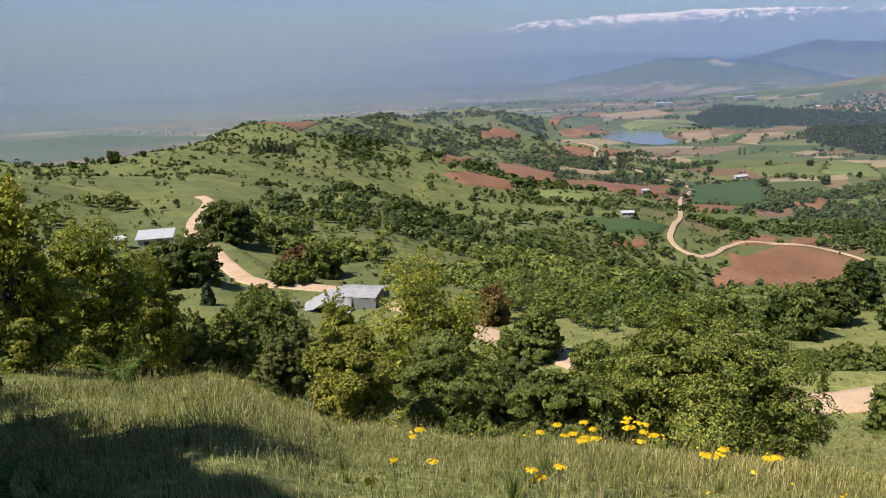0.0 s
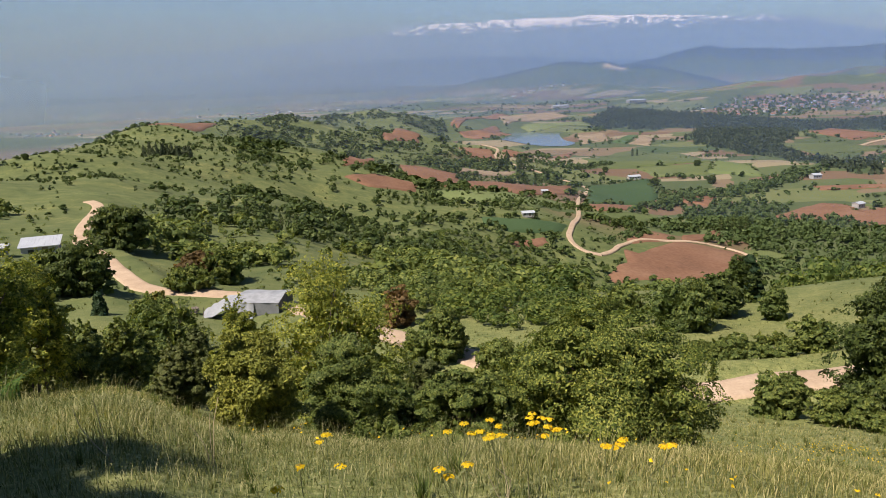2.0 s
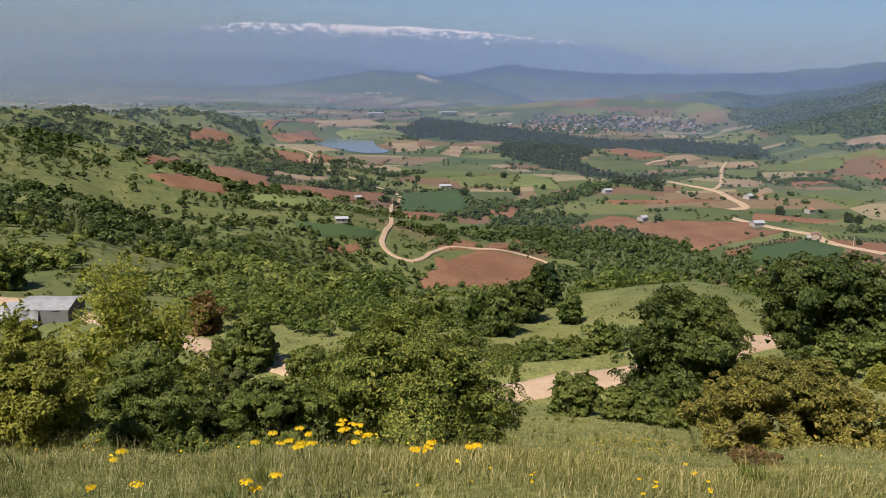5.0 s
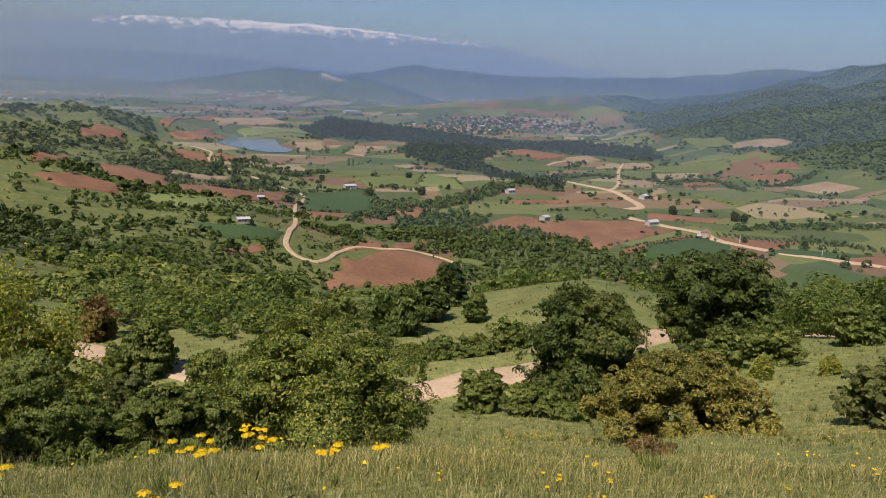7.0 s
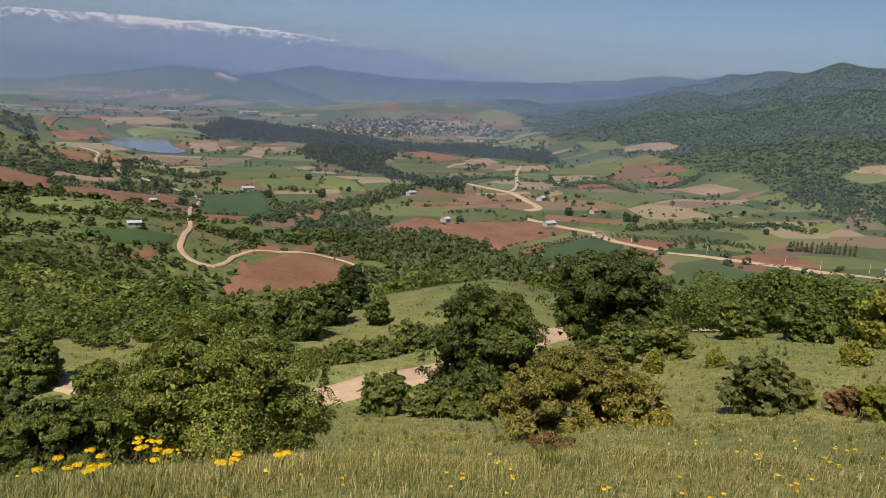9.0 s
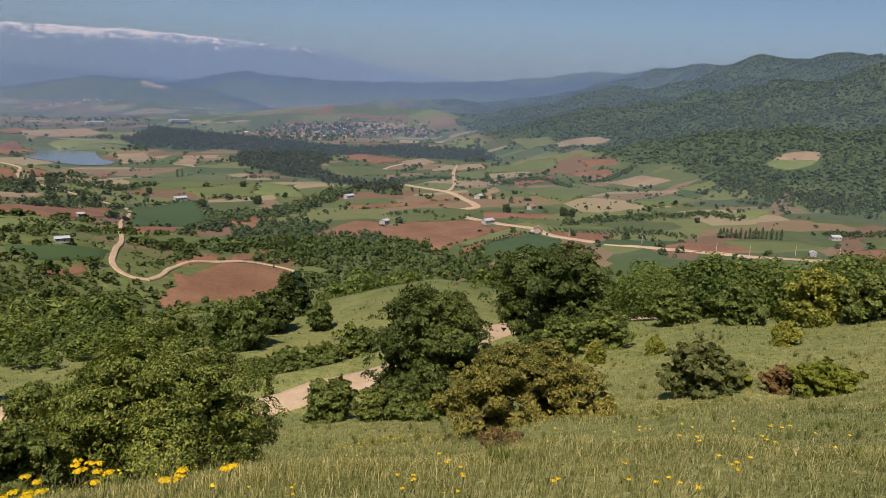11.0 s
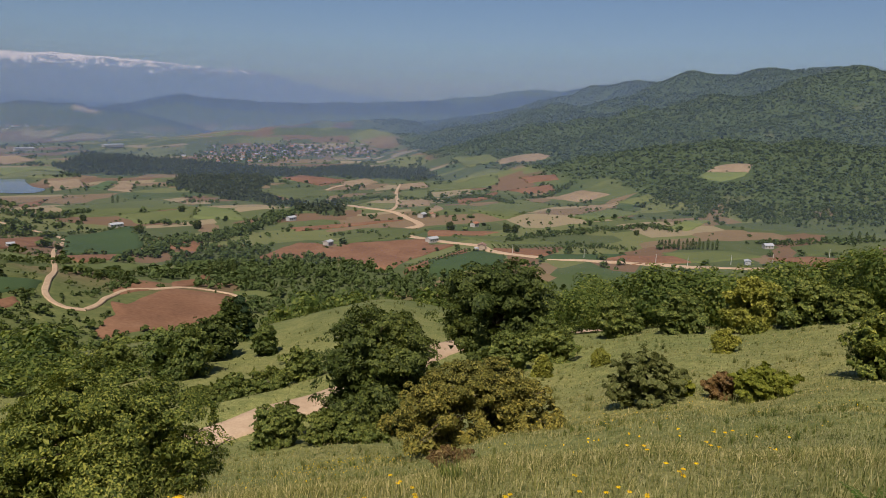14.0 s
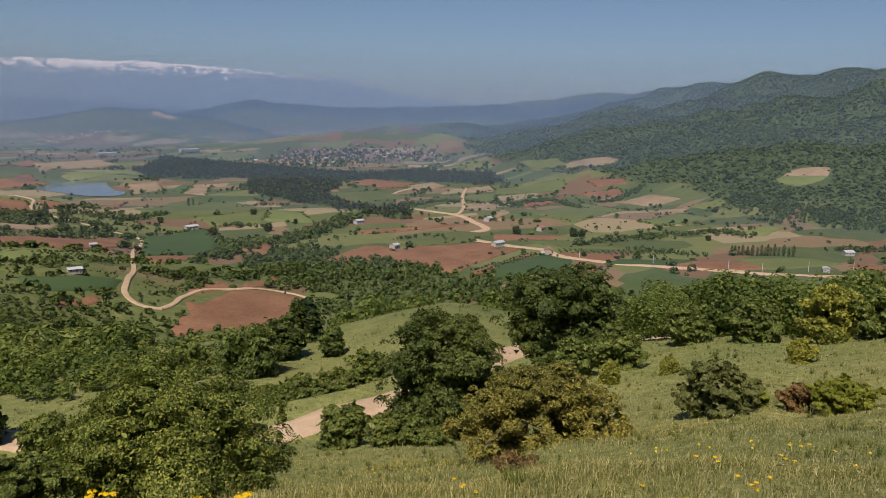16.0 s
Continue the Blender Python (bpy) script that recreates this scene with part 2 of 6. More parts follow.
# the near dirt road: plan points on the hillside; its bed is cut level into the slope
ROAD_NEAR = ((-70, 214), (-66, 208), (-63, 198), (-58, 174), (-50, 146), (-42, 130), (-30, 108), (-21, 104), (-11, 98), (-3, 80), (3.6, 62), (7.7, 53.5), (13.5, 45), (19.7, 41), (25, 41.5), (29, 41.3), (36, 42.5), (44.5, 46.4), (53, 48), (62, 50), (76, 58), (100, 62))


def bezier_path(points, step):
    """A smooth line through plan points, as points about step metres apart."""
    p = np.array(points, float)
    p = np.vstack([2 * p[0] - p[1], p, 2 * p[-1] - p[-2]])
    out = []
    for k in range(1, len(p) - 2):
        n = max(2, int(np.hypot(*(p[k + 1] - p[k])) / step))
        for u in np.arange(n) / n:
            a, b, c, e = p[k - 1], p[k], p[k + 1], p[k + 2]
            out.append(0.5 * (2 * b + (c - a) * u + (2 * a - 5 * b + 4 * c - e) * u * u + (3 * b - a - 3 * c + e) * u**3))
    out.append(p[-2])
    return np.array(out)


NEAR_LINE = bezier_path(ROAD_NEAR, 1.2)
bed = base_height(NEAR_LINE[:, 0], NEAR_LINE[:, 1])
NEAR_BED = np.convolve(np.pad(bed, 15, mode="edge"), np.ones(31) / 31, mode="valid")


def to_line(x, y, line):
    """Distance to a line of points, and the index of the nearest one."""
    best, index = np.full(x.shape, 1e9), np.zeros(x.shape, int)
    for k, (px, py) in enumerate(line):
        d = np.hypot(x - px, y - py)
        index = np.where(d < best, k, index)
        best = np.minimum(best, d)
    return best, index


def ground(x, y):
    x, y = np.atleast_1d(np.asarray(x, float)), np.atleast_1d(np.asarray(y, float))
    z = base_height(x, y)
    d = np.hypot(x, y)
    close = (d > 30) & (d < 420)
    if close.any():
        dist, k = to_line(x[close], y[close], NEAR_LINE)
        w = 1 - smooth(3.3, 6.5, dist)
        z[close] = z[close] * (1 - w) + NEAR_BED[k] * w
    return z


def height(x, y):
    return float(ground(x, y)[0])

# ---- mesh helpers ---------------------------------------------------------------------------
def mesh_from(name, verts, faces, mat, smooth_faces=False):
    """A mesh from an array of points and an array of quads or triangles."""
    v, q = np.asarray(verts, np.float32), np.asarray(faces, np.int32)
    me = bpy.data.meshes.new(name)
    me.vertices.add(len(v))
    me.vertices.foreach_set("co", v.ravel())
    n, k = q.shape
    me.loops.add(n * k)
    me.loops.foreach_set("vertex_index", q.ravel())
    me.polygons.add(n)
    me.polygons.foreach_set("loop_start", np.arange(0, n * k, k, dtype=np.int32))
    me.polygons.foreach_set("use_smooth", np.full(n, smooth_faces))
    me.update(calc_edges=True)
    me.materials.append(mat)
    return me


def part(name, data, parent, label="", at=None):
    """One mesh object under a thing or a part."""
    ob = new(name, data)
    ob.parent = parent
    if at is not None:
        ob.matrix_basis = at
    return tagged(ob, label)


def inside(px, py, poly):
    """Which points lie in a plan polygon."""
    hit = np.zeros(len(px), bool)
    for (ax, ay), (bx, by) in zip(poly, poly[1:] + poly[:1]):
        if ay != by:
            hit ^= ((ay > py) != (by > py)) & (px < (bx - ax) * (py - ay) / (by - ay) + ax)
    return hit


# plan outlines on the valley floor
LAKE = [(274, 1342), (306, 1350), (343, 1340), (374, 1336), (379, 1308), (352, 1265), (335, 1174), (339, 1131), (318, 1096), (292, 1097), (272, 1127), (256, 1180), (246, 1235), (276, 1289)]
PINE_WOOD = [(467, 1474), (610, 1770), (702, 1548), (756, 1423), (803, 1245), (968, 1273), (1060, 1138), (915, 981), (797, 1114), (724, 1159), (575, 992), (541, 857), (588, 789), (515, 705), (510, 826), (486, 937), (504, 1089), (602, 1255), (491, 1305), (427, 1295)]
GULLY = [(262, 577), (338, 619), (350, 558), (381, 472), (364, 437), (401, 393), (365, 356), (294, 382), (225, 386), (257, 468), (220, 464)]

# ---- the ground: one sheet to the horizon ----------------------------------------------------
def build_ground():
    m, t, p = material("meadow_and_valley_ground", 0.95)
    fine, mid, big = noise_of(t, 11.0, 6, 0.75), noise_of(t, 0.22, 5), noise_of(t, 0.02, 5)
    meadow = mix(t, 0.58, ramp(t, mid, ((0.3, (0.11, 0.13, 0.04)), (0.5, (0.16, 0.172, 0.058)), (0.72, (0.24, 0.218, 0.096)))),
                 ramp(t, fine, ((0.34, (0.075, 0.085, 0.027)), (0.5, (0.205, 0.2, 0.072)), (0.64, (0.40, 0.365, 0.185)))))
    meadow = mix(t, 1.0, meadow, ramp(t, noise_of(t, 1.3, 6, 0.8), ((0.38, (0.62, 0.7, 0.6)), (0.6, (1.22, 1.2, 1.12)))), "MULTIPLY")
    meadow = mix(t, 1.0, meadow, ramp(t, big, ((0.35, (0.85, 0.95, 0.85)), (0.65, (1.12, 1.05, 1.0)))), "MULTIPLY")
    # patchwork of small fields on the plain, too far off to be pieces of their own
    turn = t.nodes.new("ShaderNodeMapping")
    turn.inputs["Rotation"].default_value = (0, 0, 0.35)
    turn.inputs["Scale"].default_value = (0.0085, 0.017, 0.0)
    warp = t.nodes.new("ShaderNodeVectorMath")
    warp.operation = "MULTIPLY_ADD"
    wob = node(t, "TexNoise", Scale=0.004, Detail=2.0)
    t.links.new(place_of(t), wob.inputs["Vector"])
    t.links.new(wob.outputs["Color"], warp.inputs[0])
    warp.inputs[1].default_value = (90, 90, 0)
    t.links.new(place_of(t), warp.inputs[2])
    t.links.new(warp.outputs[0], turn.inputs["Vector"])
    cell = t.nodes.new("ShaderNodeTexVoronoi")
    cell.distance = "CHEBYCHEV"
    cell.inputs["Scale"].default_value = 1.0
    t.links.new(turn.outputs[0], cell.inputs["Vector"])
    pick = t.nodes.new("ShaderNodeSeparateColor")
    t.links.new(cell.outputs["Color"], pick.inputs[0])
    patch = ramp(t, pick.outputs[0], ((0.0, (0.056, 0.081, 0.027)), (0.22, (0.123, 0.140, 0.047)), (0.4, (0.185, 0.123, 0.073)), (0.55, (0.078, 0.103, 0.034)),
                                     (0.7, (0.151, 0.084, 0.052)), (0.84, (0.269, 0.213, 0.129)), (0.95, (0.045, 0.078, 0.026))))
    for r in t.nodes:
        if r.type == "VALTORGB" and len(r.color_ramp.elements) == 7:
            r.color_ramp.interpolation = "CONSTANT"
    patch = mix(t, 0.22, patch, ramp(t, noise_of(t, 0.05, 5), ((0.3, (0.06, 0.08, 0.032)), (0.7, (0.17, 0.15, 0.085)))))
    # low heath and thin scrub among the grass of the far slopes
    heath = node(t, "Math")
    heath.operation = "MULTIPLY"
    cover = t.nodes.new("ShaderNodeMapRange")
    cover.inputs["From Min"].default_value, cover.inputs["From Max"].default_value = 0.26, 0.50
    t.links.new(noise_of(t, 0.045, 7, 0.72), cover.inputs["Value"])
    t.links.new(cover.outputs[0], heath.inputs[0])
    t.links.new(attribute(t, "heath"), heath.inputs[1])
    meadow = mix(t, heath.outputs[0], meadow, ramp(t, mid, ((0.3, (0.06, 0.082, 0.026)), (0.7, (0.118, 0.132, 0.045)))))
    floor = mix(t, attribute(t, "plain"), meadow, patch)
    patchy = mix(t, 0.5, ramp(t, mid, ((0.3, (0.045, 0.068, 0.022)), (0.7, (0.074, 0.1, 0.032)))), ramp(t, noise_of(t, 0.011, 6, 0.7), ((0.4, (0.045, 0.068, 0.022)), (0.58, (0.06, 0.084, 0.03)), (0.7, (0.15, 0.13, 0.065)))))
    woods = mix(t, attribute(t, "woods"), floor, patchy)
    bare = mix(t, attribute(t, "bare"), woods, ramp(t, mid, ((0.3, (0.5, 0.35, 0.225)), (0.7, (0.62, 0.46, 0.31)))))
    t.links.new(bare, p.inputs["Base Color"])
    # fine relief of the turf, and the crowns of closed woods too far off to be told apart
    low = node(t, "Bump", Strength=0.6, Distance=0.06)
    t.links.new(fine, low.inputs["Height"])
    tops = node(t, "Math")
    tops.operation = "MULTIPLY"
    t.links.new(noise_of(t, 0.11, 3, 0.7), tops.inputs[0])
    t.links.new(attribute(t, "woods"), tops.inputs[1])
    high = node(t, "Bump", Strength=0.8, Distance=7.0)
    t.links.new(tops.outputs[0], high.inputs["Height"])
    t.links.new(low.outputs["Normal"], high.inputs["Normal"])
    t.links.new(high.outputs["Normal"], p.inputs["Normal"])

    view = np.arange(-42, 88, 0.36)
    rest = np.arange(88, 318, 5.0)
    angle = np.radians(np.concatenate([view, rest]))
    radius = np.concatenate([[0.0, 0.4], np.geomspace(0.8, 4950, 440)])
    a, r = np.meshgrid(angle, radius)
    x, y = r * np.sin(a) + 0.3, r * np.cos(a) - 0.9
    z = ground(x.ravel(), y.ravel()).reshape(x.shape)
    n, k = x.shape
    i, j = np.meshgrid(np.arange(n - 1), np.arange(k), indexing="ij")
    j2 = (j + 1) % k
    quads = np.stack([i * k + j, (i + 1) * k + j, (i + 1) * k + j2, i * k + j2], -1).reshape(-1, 4)
    me = mesh_from("ground", np.stack([x, y, z], -1).reshape(-1, 3), quads, m, True)
    me.flip_normals()
    fx, fy, fz = x.ravel(), y.ravel(), z.ravel()
    d = np.hypot(fx, fy)
    plain_mask = smooth(430, 560, d) * (1 - smooth(np.where(d > 1300, 80, 12), np.where(d > 1300, 110, 34), fz + 4 * waves(fx, fy, 60, 30)))
    east = ridge(fx, fy, RANGE_EAST, 1000, 1080, 1.0) + north_height(fx, fy) * 0.8
    woods_mask = smooth(14, 34, east + 8 * waves(fx, fy, 90, 31) + np.where(d < 1500, 12, 0) * smooth(52, 64, np.degrees(np.arctan2(fx, fy))))
    woods_mask = woods_mask * smooth(600, 800, d)
    woods_mask = np.maximum(woods_mask, inside(fx, fy, PINE_WOOD))
    woods_mask = np.maximum(woods_mask, smooth(2, 9, ridge(fx, fy, KNOLL, 160, 160, 1.0) + ridge(fx, fy, KNOLL_WEST, 150, 150, 1.0)))
    quarry = np.minimum(np.hypot((fx - 990) / 52, (fy - 2785) / 40), np.hypot((fx - 925) / 55, (fy - 2770) / 20)) + 0.2 * waves(fx, fy, 70, 33)
    bare_mask = 1 - smooth(0.75, 1.0, quarry)
    heath_mask = smooth(34, 120, d) * 0.92
    for name, values in (("heath", heath_mask), ("plain", plain_mask), ("woods", woods_mask), ("bare", bare_mask)):
        me.attributes.new(name, "FLOAT", "POINT").data.foreach_set("value", values.astype(np.float32))
    tagged(new("ground", me), "grassy hillside falling to a wide farmed valley plain", "ground", kind="structure")


build_ground()


# ---- water ----------------------------------------------------------------------------------
def build_lake():
    m, t, p = material("still_lake_water", 0.12)
    p.inputs["Base Color"].default_value = (0.10, 0.14, 0.17, 1)
    p.inputs["Specular IOR Level"].default_value = 0.6
    bump(t, p, noise_of(t, 0.6, 3), 0.12, 0.1)
    line = bezier_path(LAKE + LAKE[:1], 6.0)[:-1]
    cx, cy = line.mean(0)
    n = len(line)
    out = line
    verts = [(cx, cy, 0.95)] + [(px, py, 0.95) for px, py in out]
    faces = [(0, 1 + k, 1 + (k + 1) % n) for k in range(n)]
    tagged(new("lake", mesh_from("lake", verts, faces, m)), "small still blue reservoir among fields", "lake", kind="structure")


build_lake()


# ---- fields ---------------------------------------------------------------------------------
FIELD_POLYS = []


def field(kind, *corners):
    FIELD_POLYS.append(list(corners))
    line = bezier_path([c for a, b in zip(corners, corners[1:] + corners[:1]) for c in (a, ((a[0] * 2 + b[0]) / 3, (a[1] * 2 + b[1]) / 3), ((a[0] + b[0] * 2) / 3, (a[1] + b[1] * 2) / 3))] + [corners[0]], 7.0)[:-1]
    line = line + np.stack([waves(line[:, 0], line[:, 1], 25, 40), waves(line[:, 0], line[:, 1], 25, 41)], -1) * 1.2
    c = line.mean(0)
    size = np.hypot(*(line - c).T).max()
    rings = max(5, int(size / 14))
    n = len(line)
    rise = 0.3 if kind in ("wheat", "green", "light") else 0.12
    pts = []
    for k in range(rings):
        s = 1 + 3.0 / size if k == 0 else 1 - (k - 1) / (rings - 1)
        q = c + (line - c) * s
        lift = -0.8 if k == 0 else rise + 0.3 + 0.0006 * np.hypot(*c)
        pts.append(np.column_stack([q, ground(q[:, 0], q[:, 1]) + lift]))
    verts = np.vstack(pts + [[(c[0], c[1], height(*c) + rise + 0.3 + 0.0006 * np.hypot(*c))]])
    tris = []
    for k in range(rings - 1):
        for i in range(n):
            j = (i + 1) % n
            tris += [(k * n + i, k * n + j, (k + 1) * n + i), (k * n + j, (k + 1) * n + j, (k + 1) * n + i)]
    tris += [((rings - 1) * n + i, (rings - 1) * n + (i + 1) % n, rings * n) for i in range(n)]
    ob = new("field", mesh_from("field", verts, tris, FIELD[kind], True))
    label = {"red": "ploughed red-brown earth field in the valley", "tan": "pale dry fallow field in the valley", "wheat": "dense dark green wheat field in the valley",
             "green": "mid-green crop field in the valley", "light": "pale yellow-green barley field in the valley"}[kind]
    return tagged(ob, label, "field", kind="structure")


field("red", (284, 672), (314, 637), (309, 609), (277, 626))
field("red", (158, 405), (199, 445), (236, 439), (234, 420), (196, 375), (156, 356), (125, 347), (124, 356), (143, 382), (152, 410))
field("red", (166, 441), (192, 467), (203, 465), (195, 450), (165, 432))
field("red", (219, 481), (256, 513), (259, 497), (204, 448))
field("green", (245, 449), (260, 445), (268, 430), (239, 415))
field("red", (312, 541), (385, 585), (397, 573), (388, 543), (423, 555), (499, 533), (458, 489), (375, 448), (363, 523), (332, 533))
field("wheat", (426, 454), (493, 462), (493, 430), (473, 416), (382, 406))
field("red", (441, 510), (478, 510), (499, 496), (451, 481), (402, 464))
field("red", (392, 444), (491, 474), (477, 462), (377, 427))
field("red", (482, 421), (495, 402), (465, 385), (457, 398))
field("red", (514, 462), (554, 420), (525, 414), (501, 446))
field("red", (565, 391), (635, 338), (611, 321), (560, 345))
field("red", (684, 284), (724, 266), (755, 224), (719, 213), (684, 235))
field("wheat", (535, 410), (593, 374), (541, 374), (509, 409))
field("green", (633, 359), (695, 324), (688, 292), (613, 318))
field("green", (768, 298), (819, 288), (831, 249), (785, 234), (731, 273))
field("red", (538, 575), (590, 527), (555, 520), (514, 549))
field("green", (533, 536), (587, 483), (586, 449), (535, 477))
field("tan", (892, 702), (945, 681), (940, 628), (896, 644))
field("green", (692, 670), (835, 712), (826, 637), (674, 591))
field("light", (755, 559), (862, 571), (864, 527), (753, 518))
field("tan", (870, 613), (918, 597), (884, 580), (836, 589))
field("tan", (650, 695), (683, 716), (666, 685), (628, 672))
field("red", (751, 757), (882, 791), (823, 745), (729, 714))
field("red", (916, 797), (962, 752), (936, 724), (905, 750))
field("red", (989, 837), (1009, 782), (988, 757), (963, 798))
field("green", (847, 908), (967, 930), (993, 892), (950, 853), (790, 846))
field("tan", (1120, 1018), (1162, 939), (1154, 905), (1087, 904), (1080, 962))
field("green", (1131, 1145), (1155, 1061), (1117, 996), (1048, 1019))
field("light", (768, 434), (854, 458), (879, 442), (779, 413))
field("green", (918, 597), (960, 576), (941, 552), (918, 573))
field("light", (1050, 552), (1077, 552), (1082, 523), (1091, 499), (1080, 498), (1053, 518))
field("tan", (1077, 552), (1098, 548), (1130, 509), (1093, 498), (1083, 523))
field("red", (711, 1126), (769, 1156), (788, 1046), (701, 1000))
field("green", (575, 992), (662, 974), (661, 887), (569, 865))
field("tan", (757, 1026), (838, 1059), (814, 997), (716, 942))
field("green", (589, 831), (735, 873), (712, 829), (597, 784))
field("tan", (829, 957), (885, 962), (839, 899), (775, 894))
field("green", (750, 865), (807, 865), (739, 791), (688, 793))
field("tan", (674, 777), (722, 774), (675, 722), (631, 731))
field("green", (406, 567), (510, 605), (538, 575), (486, 553), (423, 555))
field("red", (430, 667), (543, 651), (556, 640), (489, 642), (426, 647))
field("red", (289, 683), (321, 643), (304, 617), (283, 654))
field("red", (-158, 640), (-122, 650), (-116, 715), (-132, 752), (-156, 700))
field("red", (36, 881), (62, 991), (89, 969), (82, 915), (43, 859))
field("red", (-3, 645), (21, 701), (28, 663), (-3, 558))
field("red", (40, 657), (90, 650), (87, 608), (65, 539), (40, 624))
field("red", (-3, 502), (20, 539), (48, 540), (42, 508), (11, 485))
field("tan", (99, 722), (164, 754), (156, 735), (97, 667))
field("red", (92, 623), (203, 696), (194, 651), (134, 577), (83, 524))
field("light", (54, 517), (78, 497), (144, 570), (164, 569), (119, 490), (76, 482))
field("green", (69, 437), (121, 444), (114, 432), (75, 425))
field("wheat", (73, 416), (98, 422), (126, 437), (113, 413), (85, 399), (72, 404))
field("wheat", (227, 710), (304, 758), (273, 654), (258, 630), (190, 600))
field("red", (187, 588), (242, 617), (234, 589), (187, 561))
field("light", (166, 531), (210, 563), (236, 557), (209, 530), (161, 506))
field("green", (290, 935), (415, 947), (423, 857), (328, 851), (280, 847))
field("light", (430, 862), (438, 791), (418, 738), (378, 773))
field("green", (323, 839), (416, 843), (372, 768), (319, 768))
field("red", (284, 672), (305, 668), (309, 609), (292, 605))
field("tan", (372, 1240), (418, 1234), (397, 1145), (345, 1111))
field("wheat", (392, 1118), (446, 1195), (460, 1190), (403, 1091))
field("tan", (406, 1084), (463, 1176), (454, 1114), (422, 1046))
field("red", (129, 903), (168, 896), (160, 846), (132, 835))
field("red", (182, 903), (306, 1017), (280, 962), (178, 861))
field("red", (188, 1316), (261, 1360), (276, 1303), (210, 1252))
field("tan", (335, 1701), (477, 1768), (479, 1654), (283, 1370))
field("red", (80, 384), (103, 400), (103, 392), (82, 378))
field("light", (307, 1355), (446, 1443), (435, 1364), (317, 1316))
field("green", (8, 760), (34, 757), (97, 820), (60, 760), (11, 741))
field("red", (364, 1722), (350, 1822), (179, 1338), (191, 1333))


# ---- roads ----------------------------------------------------------------------------------
ROAD_LINES = []


def road(name, label, points, width, lift):
    line = bezier_path(points, 3.0)
    ROAD_LINES.append(line[::3])
    way = np.gradient(line, axis=0)
    way /= np.linalg.norm(way, axis=1)[:, None] + 1e-9
    side = np.stack([way[:, 1], -way[:, 0]], -1)
    across = np.array([-0.5, -0.44, -0.3, -0.1, 0.1, 0.3, 0.44, 0.5])
    ragged = 1 + 0.12 * waves(line[:, 0], line[:, 1], 9, 50)
    verts = []
    for k, s in enumerate(across):
        q = line + side * (s * width * ragged)[:, None]
        edge = 0.22 + lift * 0.6 if abs(s) == 0.5 else 0.0
        rut = -0.03 if abs(s) == 0.3 else 0.0
        verts.append(np.column_stack([q, ground(q[:, 0], q[:, 1]) + lift - edge + rut]))
    v = np.stack(verts, 1).reshape(-1, 3)
    n, w = len(line), len(across)
    i, j = np.meshgrid(np.arange(n - 1), np.arange(w - 1), indexing="ij")
    q = np.stack([i * w + j, (i + 1) * w + j, (i + 1) * w + j + 1, i * w + j + 1], -1).reshape(-1, 4)
    me = mesh_from(name, v, q, ROAD, True)
    me.flip_normals()
    return tagged(new(name, me), label, "road", kind="structure")


road("road_hillside", "beige dirt road cut into the grassy hillside", ROAD_NEAR, 3.0, 0.16)
road("road_valley_west", "pale winding dirt road through valley fields", ((133, 1074), (151, 1040), (160, 965), (163, 930), (176, 905), (167, 871), (168, 830), (182, 786), (201, 755), (212, 728), (219, 701), (213, 672), (189, 618), (171, 562), (154, 505), (129, 436), (121, 414), (119, 398), (123, 389), (131, 388)), 3.3, 0.9)
road("road_field", "dirt track curving round a ploughed red field", ((131, 388), (142, 400), (155, 421), (174, 441), (200, 448), (226, 452), (239, 444), (240, 427), (233, 414)), 2.7, 0.9)
road("road_valley_east", "pale main dirt road along the valley", ((980, 20), (860, 95), (780, 155), (707, 209), (657, 246), (610, 289), (577, 334), (543, 367), (512, 418), (503, 455), (510, 480), (501, 519), (495, 561), (505, 575), (518, 590), (548, 600), (562, 620), (573, 647), (597, 700), (594, 747), (593, 795)), 9.0, 0.9)
road("river_bed", "pale dry river bed across the western lowland", ((-1700, 2700), (-1518, 2657), (-1298, 2605), (-1200, 2680), (-1134, 2761), (-1000, 2800)), 30.0, 1.2)
road("road_branch", "narrow pale farm track between green fields", ((600, 715), (614, 721), (657, 764), (744, 868), (829, 957)), 4.5, 1.0)
road("road_track", "pale farm track beside the pine wood", ((595, 885), (639, 911), (691, 956), (748, 994)), 5.0, 1.1)

# ---- leaves and trees -----------------------------------------------------------------------
def leaf_quads(c, n, size, r, long=1.5, corners=4):
    """Leaf-shaped quads, or plain three-cornered leaves: centres, rough normals, sizes."""
    k = len(c)
    n = n / (np.linalg.norm(n, axis=1)[:, None] + 1e-9)
    u = np.cross(n, r.normal(size=(k, 3)))
    u /= np.linalg.norm(u, axis=1)[:, None] + 1e-9
    v = np.cross(n, u)
    s = np.asarray(size).reshape(-1, 1) * np.ones((k, 1))
    if corners == 3:
        s = s * 0.88
        tri = np.stack([c - u * s * 0.6 * long, c + u * s * 0.42 * long + v * s * 0.55, c + u * s * 0.42 * long - v * s * 0.55], 1)
        tri[:, 0] -= n * s * 0.15
        return tri.reshape(-1, 3), np.arange(3 * k).reshape(-1, 3)
    quad = np.stack([c - u * s * 0.5 * long, c + v * s * 0.42 + u * s * 0.1, c + u * s * 0.5 * long, c - v * s * 0.42 + u * s * 0.1], 1)
    quad[:, 0] -= n * s * 0.12
    quad[:, 2] -= n * s * 0.18
    return quad.reshape(-1, 3), np.arange(4 * k).reshape(-1, 4)


